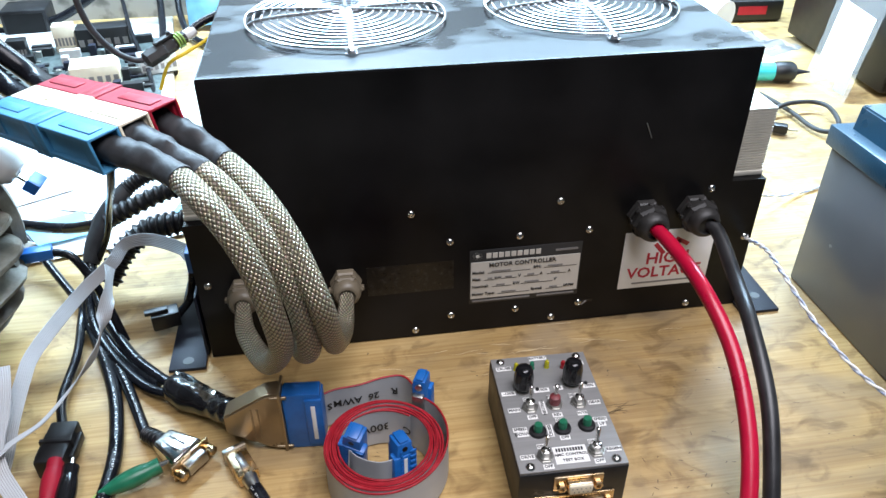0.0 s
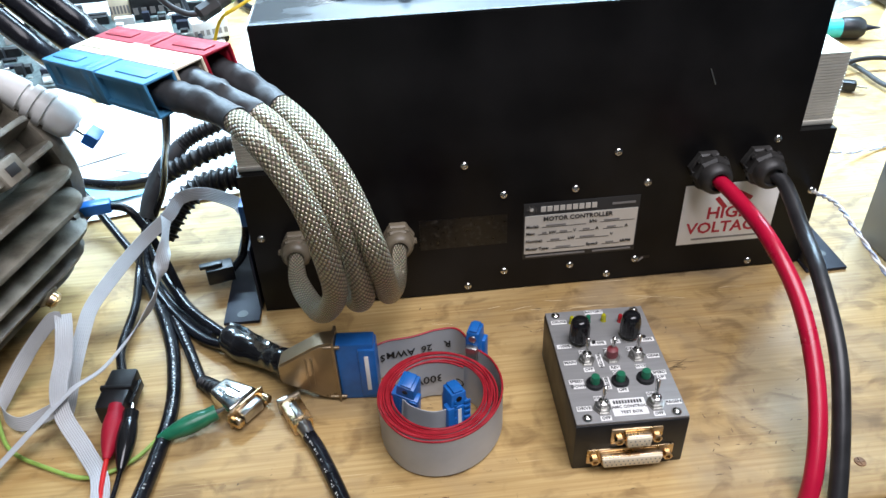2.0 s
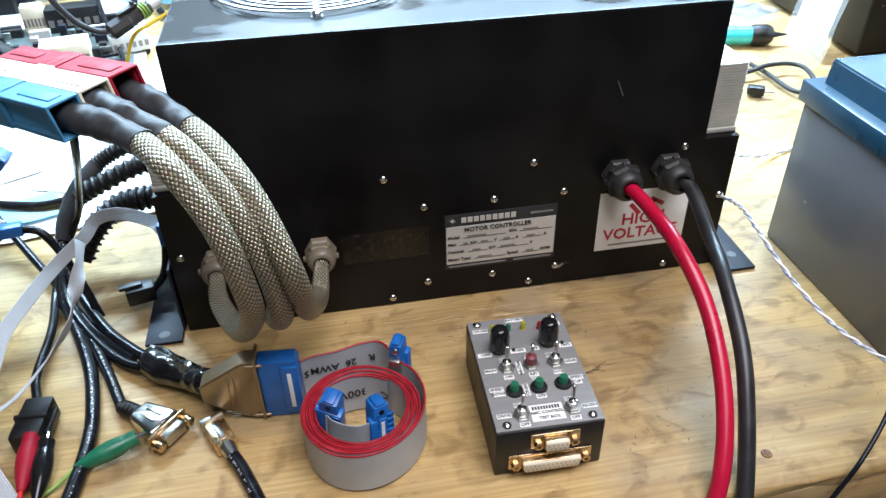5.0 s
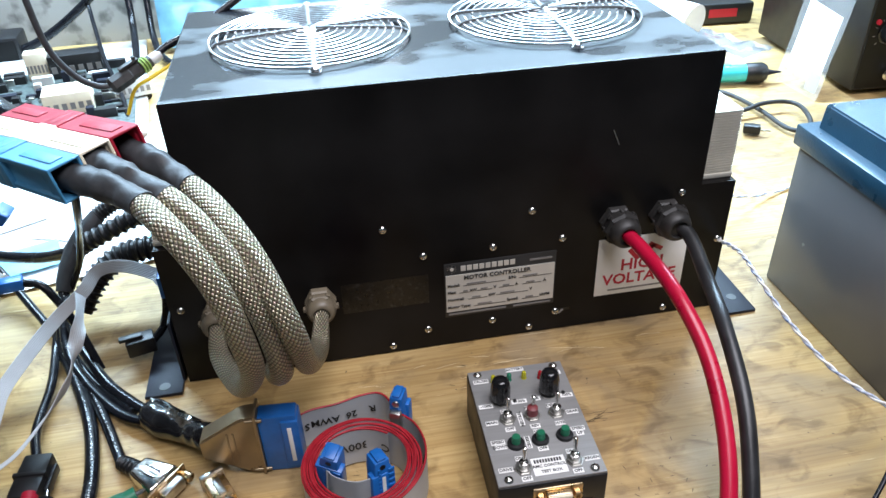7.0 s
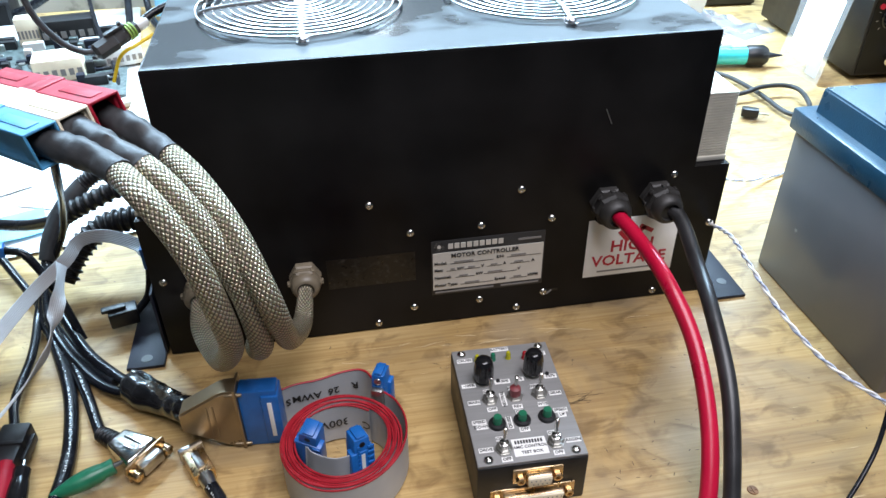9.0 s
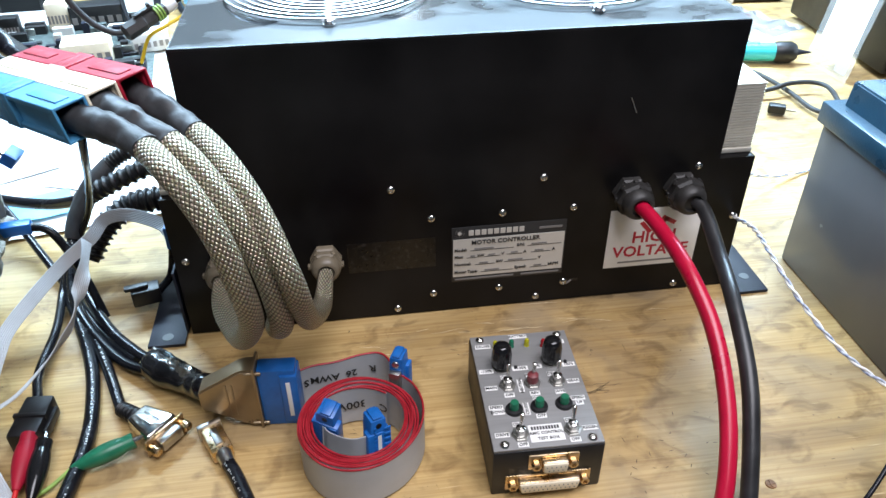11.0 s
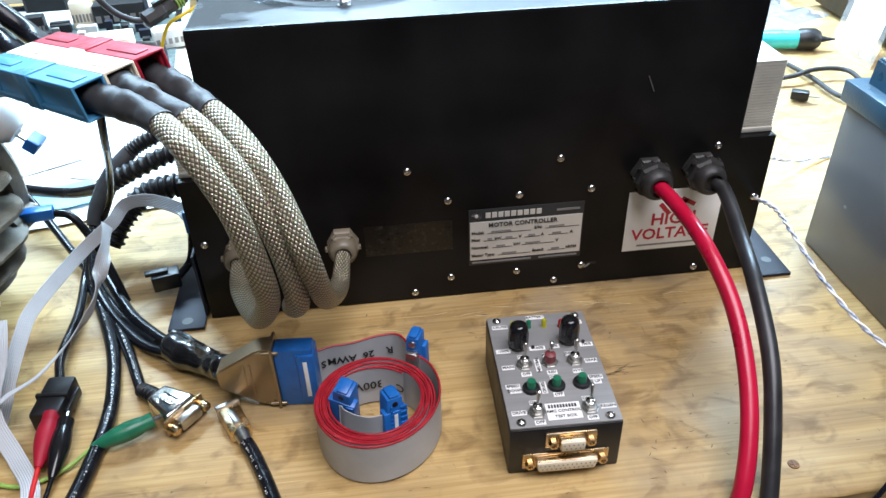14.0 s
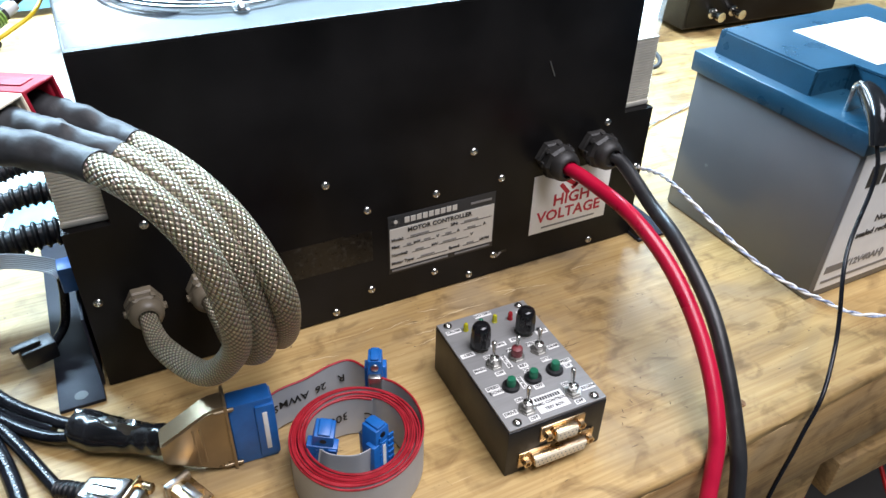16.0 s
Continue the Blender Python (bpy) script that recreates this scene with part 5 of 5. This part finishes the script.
# ---- battery ----
bat = thing("battery", "grey sealed battery with a dark blue stepped lid", "battery", (0.4785, -0.1375, 0.0))
part("case", box(0, 0.198, 0, 0.166, 0, 0.1315, 0.002), M_BATGREY, bat)
part("front_label", box(0.006, 0.192, -0.0005, 0.0, 0.008, 0.130, 0), M_LABEL, bat, "white printed front label")
ld = part("lid", box(-0.004, 0.202, -0.004, 0.170, 0.1317, 0.149, 0.0015), M_BATBLUE, bat, "dark blue lid with a raised block")
rb_ = bmesh.new()
prof = [(0.047, 0.008), (0.190, 0.008), (0.190, 0.160), (0.008, 0.160), (0.008, 0.060), (0.047, 0.060)]
lowv = [rb_.verts.new((x, y, 0.1485)) for x, y in prof]
hiv = [rb_.verts.new((x + (0.099 - x) * 0.012, y + (0.084 - y) * 0.012, 0.169)) for x, y in prof]
rb_.faces.new(hiv)
for i in range(6):
    rb_.faces.new((lowv[i], lowv[(i + 1) % 6], hiv[(i + 1) % 6], hiv[i]))
bmesh.ops.bevel(rb_, geom=[e for e in rb_.edges if e.is_manifold], offset=0.0015, segments=2, affect="EDGES")
part("raised_block", rb_, M_BATBLUE, ld)
part("terminal", box(0.012, 0.028, 0.030, 0.033, 0.149, 0.167, 0.0006), M_ZINC, bat, "lead-grey blade terminal")
part("paper", box(0.060, 0.150, 0.050, 0.130, 0.1692, 0.1696, 0), M_PAPER, bat, "white paper label on the lid")
for i, m in enumerate((M_INK, M_INK, M_REDINK, M_INK)):
    part("logo_bar", box(0.018 + i * 0.018, 0.033 + i * 0.018, -0.0008, -0.0005, 0.100, 0.118, 0), m, bat, "plain bar for the maker's name")
letters("Non-spillable", 0.0085, on_front(0.070, 0.066, -0.0008), M_INK, bat, centre=True)
letters("sealed rechargeable battery", 0.0080, on_front(0.076, 0.054, -0.0008), M_INK, bat, centre=True)
letters("(12V40AH)", 0.0095, on_front(0.056, 0.027, -0.0008), M_GREYINK, bat, centre=True)
part("print_bar", box(0.010, 0.030, -0.0008, -0.0005, 0.0235, 0.0305, 0), M_GREYINK, bat)
part("print_bar", box(0.010, 0.090, -0.0008, -0.0005, 0.0140, 0.0165, 0), M_GREYINK, bat)
bc = thing("alligator_clip", "black insulated clip gripping the battery terminal", "test clip", group="test clips")
part("sleeve", tube([(0.492, -0.112, 0.170), (0.490, -0.122, 0.166), (0.481, -0.138, 0.158), (0.475, -0.147, 0.143)], lambda s: 0.0040 + 0.004 * math.sin(2.6 * s + 0.3), 30, 12), M_GLOSSBLACK, bc)
part("jaw", tube([(0.494, -0.1055, 0.160), (0.493, -0.107, 0.170), (0.491, -0.116, 0.170)], 0.0022, 6, 8), M_STEEL, bc)
lay([(0.475, -0.147, 0.143), (0.476, -0.152, 0.130), (0.473, -0.156, 0.112), (0.455, -0.166, 0.085), (0.440, -0.178, 0.070), (0.430, -0.193, 0.045), (0.419, -0.205, 0.027), (0.395, -0.222, 0.011), (0.379, -0.2285, -0.011), (0.372, -0.231, -0.028), (0.363, -0.233, -0.067), (0.35, -0.24, -0.13)], 0.0015, "thin black lead from the battery clip over the bench edge", "test leads", "test_lead")


def twisted(points, label, r=0.0009, sep=0.0009, turns=15):
    t = thing("twisted_wire", label, "wire", group="twisted wires")
    base = spline(points, 260)
    for ph, m in ((0, M_LABEL), (math.pi, M_BLUEWIRE)):
        q = []
        for i, p in enumerate(base):
            d = (base[min(i + 1, 259)] - base[max(i - 1, 0)]).normalized()
            s = d.cross(Vector((0, 0, 1))).normalized()
            u = s.cross(d)
            a = ph + 2 * math.pi * turns * i / 259
            q.append(p + sep * (s * math.cos(a) + u * math.sin(a)))
        part("strand", tube(q, r, seg=8, smooth_path=False), m, t)
    return t


M_BLUEWIRE = mat("blue_white_wire", (0.12, 0.20, 0.42), 0.4, vary=0.2, scale=300, second=(0.7, 0.72, 0.76))
twisted([(0.404, -0.004, 0.070), (0.405, -0.030, 0.076), (0.402, -0.062, 0.075), (0.405, -0.104, 0.064), (0.418, -0.141, 0.050), (0.443, -0.167, 0.037), (0.472, -0.190, 0.028), (0.56, -0.205, 0.016), (0.66, -0.20, 0.004)], "twisted blue and white wire pair hanging before the battery")
twisted([(0.404, -0.002, 0.070), (0.424, 0.030, 0.066), (0.450, 0.080, 0.060), (0.475, 0.110, 0.040), (0.56, 0.16, 0.004), (0.70, 0.20, 0.004)], "twisted blue and white wire pair lying on the bench")

# ---- things behind the controller ----
sd = thing("screwdriver", "teal-handled screwdriver with a black collar on the bench", "screwdriver")
sd.matrix_world = aim((0.576, 0.488, 0.0145), (0.736, 0.459, 0.0145))
part("handle", lathe([(0.006, -0.02), (0.012, -0.015), (0.0135, 0.0), (0.0115, 0.04), (0.0125, 0.10), (0.0125, 0.128), (0, 0.128)], 16), M_TEAL, sd)
part("collar", lathe([(0.0125, 0.126), (0.0145, 0.130), (0.0145, 0.150), (0.011, 0.156), (0, 0.156)], 20), M_BLACK, sd)
part("blade", lathe([(0.006, 0.150), (0.0050, 0.158), (0.0028, 0.168), (0.001, 0.178), (0, 0.178)], 10), M_BLUEGREY, sd)
lay([(0.56, 0.52, 0.004), (0.620, 0.455, 0.004), (0.652, 0.424, 0.005), (0.664, 0.361, 0.006), (0.666, 0.303, 0.006), (0.678, 0.286, 0.008), (0.696, 0.299, 0.012), (0.710, 0.343, 0.013), (0.698, 0.362, 0.013), (0.665, 0.360, 0.014), (0.630, 0.353, 0.010), (0.56, 0.36, 0.004), (0.50, 0.37, 0.004)], 0.0030, "thin dark cable looped on the bench", "bench cables", "cable", M_SHRINK)
jp = thing("jack_plug", "small black jack plug on the bench", "connector", (0.622, 0.306, 0.0), -30)
part("body", box(-0.010, 0.010, -0.006, 0.006, 0.002, 0.013, 0.002), M_BLACK, jp)
part("pin", box(0.010, 0.022, -0.0008, 0.0008, 0.006, 0.008, 0.0002), M_ZINC, jp)

ps = thing("power_supply", "tall black bench power supply with knobs and metal terminals", "power supply", (0.812, 0.386, 0.0), -3.3)
part("case", box(0, 0.30, 0, 0.262, 0.006, 0.30, 0.003), M_BLACK, ps)
part("bezel", box(0.003, 0.297, -0.002, 0, 0.010, 0.296, 0.0008), M_PAINT, ps)
for x, z, r in ((0.030, 0.085, 0.013), (0.085, 0.085, 0.013), (0.140, 0.085, 0.013)):
    dial = part("dial", lathe([(r * 1.15, 0), (r * 1.15, 0.002), (r, 0.003), (r * 0.95, 0.014), (r * 0.5, 0.016), (0, 0.016)], 24), M_GLOSSBLACK, ps)
    dial.matrix_basis = pose(x, -0.002, z, 90, 0, 0)
    part("mark", box(-0.0007, 0.0007, r * 0.3, r * 0.9, 0.0152, 0.0160, 0), M_LABEL, dial)
    for k in range(9):
        a = radians(-135 + 270 * k / 8)
        part("scale_tick", box(-0.0004, 0.0004, -0.0023, -0.0019, -0.0016, 0.0016, 0), M_GREYINK, ps).matrix_basis = pose(x + r * 1.5 * math.sin(a), 0, z + r * 1.5 * math.cos(a), 0, math.degrees(a), 0)
for x in (0.042, 0.080):
    part("terminal", lathe([(0.008, 0), (0.008, 0.008), (0.005, 0.009), (0.005, 0.020), (0.007, 0.021), (0.007, 0.028), (0, 0.029)], 12), M_STEEL, ps, "nickel screw terminal").matrix_basis = pose(x, -0.002, 0.030, 90, 0, 0)
part("red_mark", lathe([(0.0035, 0), (0.0035, 0.002), (0, 0.0025)], 14), M_REDINK, ps, "red indicator").matrix_basis = pose(0.012, -0.002, 0.100, 90, 0, 0)
zb = thing("zip_bag", "clear zip bag holding a white card, leaning on the power supply", "plastic bag")
BAG0, BAG1, BAG2, BAG3 = Vector((0.755, 0.370, 0.0015)), Vector((0.753, 0.462, 0.0015)), Vector((0.8075, 0.404, 0.146)), Vector((0.8075, 0.500, 0.160))


def bag_sheet(u0, u1, v0, v1, nu, nv, lift, rough, slant=0.0):
    """Wavy sheet on the bag's leaning plane, u across and v up."""
    b = bmesh.new()
    out = Vector((-0.93, 0.0, 0.36))
    g = []
    for j in range(nv + 1):
        row = []
        for i in range(nu + 1):
            u, v = u0 + (u1 - u0) * i / nu, v0 + (v1 - v0) * j / nv
            v += slant * (u - 0.5)
            p = BAG0.lerp(BAG1, u).lerp(BAG2.lerp(BAG3, u), v)
            row.append(b.verts.new(p + out * (lift + rough * noise.noise((u * 3.1, v * 4.3, 2.0)))))
        g.append(row)
    for j in range(nv):
        for i in range(nu):
            b.faces.new((g[j][i], g[j][i + 1], g[j + 1][i + 1], g[j + 1][i]))
    return b


part("card", bag_sheet(0.14, 0.90, 0.12, 0.68, 6, 6, 0.0022, 0.0006), M_PAPER, zb, "white card")
part("film", bag_sheet(0.0, 1.0, 0.0, 1.0, 14, 22, 0.0045, 0.0022), M_CLEAR, zb, "crinkled clear film").visible_shadow = False
part("small_parts", bag_sheet(0.10, 0.34, 0.05, 0.20, 5, 5, 0.0034, 0.0016), M_GREYINK, zb, "small dark parts")
dv = thing("digital_meter", "dark meter with a red display near the wall", "meter", (0.760, 0.728, 0.0), -4)
part("case", box(0, 0.10, 0, 0.07, 0, 0.035, 0.004), M_BLACK, dv)
part("display", box(0.02, 0.07, -0.0006, 0, 0.012, 0.026, 0), M_REDINK, dv, "red display window")
single("paper_cone", lathe([(0.008, 0), (0.016, 0.002), (0.030, 0.19), (0.031, 0.20), (0.026, 0.201), (0, 0.195)], 28), M_PAPER, "rolled white paper cone lying behind the controller", "paper roll", at=aim((0.60, 0.80, 0.060), (0.695, 0.635, 0.038)))

# board, papers and clutter on the bench to the motor's far side
for i, (x, y, a, w, h, m, lab) in enumerate(((-0.20, 0.30, 12, 0.21, 0.28, M_PAPER, "white printed paper sheet on the bench"), (-0.07, 0.34, -20, 0.20, 0.26, M_PAPER, "white paper sheet on the bench"), (-0.36, 0.36, 30, 0.21, 0.28, M_PAPER, "white paper sheet on the bench"), (-0.205, 0.205, 20, 0.075, 0.05, M_CYAN, "cyan-blue printed card on the papers"), (-0.05, 0.25, -12, 0.06, 0.10, M_CYAN, "cyan-blue printed card on the papers"))):
    b = bmesh.new()
    vv = [[b.verts.new((w * (p / 8 - 0.5), h * (q / 8 - 0.5), 0.0015 + 0.0012 * i + 0.003 * max(0, noise.noise((p * 0.4 + i * 5, q * 0.4, 0))))) for p in range(9)] for q in range(9)]
    for q in range(8):
        for p in range(8):
            b.faces.new((vv[q][p], vv[q][p + 1], vv[q + 1][p + 1], vv[q + 1][p]))
    single("paper_sheet", b, m, lab, "paper", "papers", at=pose(x, y, 0.0005, 0, 0, a))

pcb = thing("circuit_board", "large populated circuit board on a light grey tray", "circuit board", (-0.34, 0.60, 0.0), 8)
part("tray", box(-0.20, 0.20, -0.14, 0.27, 0.0, 0.008, 0.002), M_GREYPL, pcb)
bd = part("board", box(-0.185, 0.185, -0.125, 0.145, 0.010, 0.0118, 0.0003), M_PCB, pcb)
rnd = random.Random(7)
for i in range(150):
    x, y = rnd.uniform(-0.17, 0.17), rnd.uniform(-0.115, 0.135)
    w, d, h = rnd.choice(((0.008, 0.008, 0.003), (0.020, 0.008, 0.004), (0.012, 0.012, 0.010), (0.006, 0.004, 0.002), (0.028, 0.010, 0.012), (0.01, 0.01, 0.016)))
    m = rnd.choice((M_BLACK, M_BLACK, M_BLACK, M_GREYPL, M_ZINC, M_PCB, M_BLUEGREY))
    part("component", box(x - w / 2, x + w / 2, y - d / 2, y + d / 2, 0.0118, 0.0118 + h, 0.0004, 1), m, bd)
for i, (x, y, w, d, h, m, lab, a) in enumerate(((-0.255, 0.735, 0.075, 0.035, 0.034, M_BLACK, "black relay module standing on the board tray", 8), (-0.235, 0.585, 0.062, 0.045, 0.030, M_WHITEPL, "white plastic connector block on the board", 10), (-0.31, 0.73, 0.030, 0.022, 0.040, M_WHITEPL, "white plastic relay on the board", 8), (-0.37, 0.70, 0.026, 0.020, 0.030, M_BLACK, "black plastic relay on the board", 8), (-0.16, 0.62, 0.050, 0.030, 0.026, M_GREYPL, "light grey terminal block by the board", 20))):
    t = thing("module", lab, "electronic module", (x, y, 0.0118), a, group="board modules")
    part("body", box(-w / 2, w / 2, -d / 2, d / 2, 0, h, 0.0015), m, t)
    for k in range(6):
        part("terminal", box(-w / 2 + w * (k + 0.2) / 6, -w / 2 + w * (k + 0.8) / 6, -d / 2 - 0.0006, -d / 2, h * 0.25, h * 0.55, 0), M_GREYINK, t)

lay([(-0.62, 0.84, 0.006), (-0.50, 0.85, 0.008), (-0.429, 0.85, 0.010), (-0.341, 0.85, 0.030), (-0.244, 0.85, 0.092), (-0.17, 0.86, 0.17), (-0.12, 0.89, 0.28)], 0.0070, "thick black cable along the wall", "wall cables")
lay([(-0.25, 0.88, 0.22), (-0.248, 0.86, 0.10), (-0.230, 0.79, 0.060), (-0.205, 0.70, 0.040), (-0.17, 0.60, 0.020), (-0.15, 0.52, 0.006)], 0.0032, "thin black cable hanging by the wall", "wall cables")
lay([(-0.196, 0.912, 0.26), (-0.194, 0.90, 0.078), (-0.184, 0.82, 0.016), (-0.17, 0.72, 0.008), (-0.14, 0.62, 0.007)], 0.0058, "black cable hanging by the wall", "wall cables")
lay([(-0.166, 0.912, 0.26), (-0.164, 0.90, 0.091), (-0.158, 0.85, 0.026), (-0.135, 0.78, 0.008), (-0.08, 0.70, 0.007)], 0.0055, "black cable hanging by the wall", "wall cables")
jc = thing("jack_connector", "black in-line connector with a green ring", "connector")
jc.matrix_world = aim((-0.044, 0.150, 0.199), (-0.015, 0.172, 0.210)) @ Matrix.Scale(0.62, 4)
part("body", lathe([(0.006, -0.034), (0.0115, -0.030), (0.0115, -0.004), (0.0100, -0.002), (0.0100, 0.012), (0.0085, 0.014), (0.0085, 0.03), (0, 0.03)], 8), M_HVGLAND, jc, smooth=False)
part("latch", box(-0.0045, 0.0045, 0.0105, 0.0145, -0.012, 0.016, 0.001), M_HVGLAND, jc)
part("latch", box(-0.0035, 0.0035, 0.0095, 0.0185, 0.010, 0.014, 0.001), M_HVGLAND, jc)
for z in (0.0145, 0.0185, 0.0225):
    part("ring", lathe([(0.0088, z), (0.0104, z + 0.0006), (0.0104, z + 0.0024), (0.0088, z + 0.003), (0, z + 0.003)], 18), M_GREENWIRE, jc, "green sealing ring")
part("collar", lathe([(0.0070, 0.028), (0.0075, 0.040), (0.0060, 0.046), (0, 0.046)], 14), M_GREYPL, jc)
part("lead", tube([(0, 0, 0.028), (0.002, 0.003, 0.06), (0.0, 0.0, 0.11), (-0.01, 0.01, 0.2)], 0.0055, 30, 10), M_RUBBER, jc)
part("tail", tube([(0, 0, -0.028), (0.004, 0.010, -0.045), (0.010, 0.035, -0.060), (0.014, 0.080, -0.066), (0.014, 0.16, -0.05)], 0.0040, 30, 10), M_SHRINK, jc)
lay([(-0.055, 0.150, 0.165), (-0.045, 0.152, 0.185), (-0.030, 0.155, 0.193), (-0.012, 0.170, 0.200), (0.0, 0.215, 0.205)], 0.0014, "thin yellow wire by the in-line connector", "thin wires", "wire", M_YELLOW)
yc = [(0.02 + 0.11 * i, 0.913 + 0.004 * math.sin(i * 1.3), 0.078 - 0.0045 * i + 0.004 * math.sin(i * 0.9)) for i in range(10)]
lay(yc, 0.011, "thick yellow cable running along the wall", "wall cables", "cable", M_YELLOW)
lay([(0.50, 0.91, 0.24), (0.55, 0.895, 0.13), (0.60, 0.875, 0.05), (0.66, 0.85, 0.008)], 0.007, "black cable leaning on the wall", "wall cables")
lay([(0.60, 0.90, 0.26), (0.66, 0.88, 0.13), (0.72, 0.80, 0.085), (0.78, 0.70, 0.10), (0.825, 0.63, 0.17), (0.85, 0.60, 0.28)], 0.007, "black cable looping past the cabinet", "wall cables")
bgf = bmesh.new()
gv = [[bgf.verts.new((0.30 * i / 20, 0.016 * noise.noise((i * 0.22, j * 0.25, 1.0)) - 0.05 * (1 - j / 12), (0.13 + 0.05 * noise.noise((i * 0.35, 0.0, 5.0))) * j / 12 + 0.008)) for i in range(21)] for j in range(13)]
for j in range(12):
    for i in range(20):
        bgf.faces.new((gv[j][i], gv[j][i + 1], gv[j + 1][i + 1], gv[j + 1][i]))
single("blue_bag", bgf, M_BLUEBAG, "crumpled shiny blue plastic bag against the wall", "plastic bag", at=pose(-0.145, 0.885, 0.0))
for x, z in ((0.52, -0.30), (0.66, -0.34)):
    lay([(x, -0.24, z), (x + 0.05, -0.10, z + 0.10), (x + 0.12, -0.02, z + 0.05), (x + 0.2, 0.05, z - 0.1), (x + 0.28, 0.1, -0.226)], 0.0024, "orange-red cable hanging under the bench", "floor cables", "cable", M_REDINS)
lc = thing("latch_connector", "small black latching plug beside the controller's flange", "connector", (-0.064, 0.036, 0.016), 15)
part("body", box(-0.012, 0.010, -0.007, 0.007, -0.006, 0.008, 0.0015), M_BLACK, lc)
part("latch", box(-0.016, 0.002, -0.003, 0.003, 0.008, 0.011, 0.0008), M_BLACK, lc)
part("lead", tube([(0.008, 0, 0.0), (0.020, 0.004, 0.010), (0.026, 0.006, 0.030), (0.0285, 0.006, 0.050)], 0.0032, 24, 10), M_RUBBER, lc)
fb2 = thing("film_bag", "flat crinkled clear plastic bag on the bench", "plastic bag", (0.72, 0.60, 0.004), 25)
bgm = bmesh.new()
gv = [[bgm.verts.new((-0.06 + 0.12 * i / 12, -0.07 + 0.14 * j / 12, 0.006 + 0.008 * noise.noise((i * 0.6, j * 0.5, 8.0)))) for i in range(13)] for j in range(13)]
for j in range(12):
    for i in range(12):
        bgm.faces.new((gv[j][i], gv[j][i + 1], gv[j + 1][i + 1], gv[j + 1][i]))
part("film", bgm, M_CLEAR, fb2).visible_shadow = False
ob = thing("black_module", "small black electronics case by the wall", "equipment box", (-0.40, 0.835, 0.0), 4)
part("case", box(-0.035, 0.035, 0.0, 0.06, 0.0, 0.045, 0.003), M_BLACK, ob)
part("panel", box(-0.030, 0.030, -0.001, 0.0, 0.006, 0.040, 0.0), M_PAINT, ob)
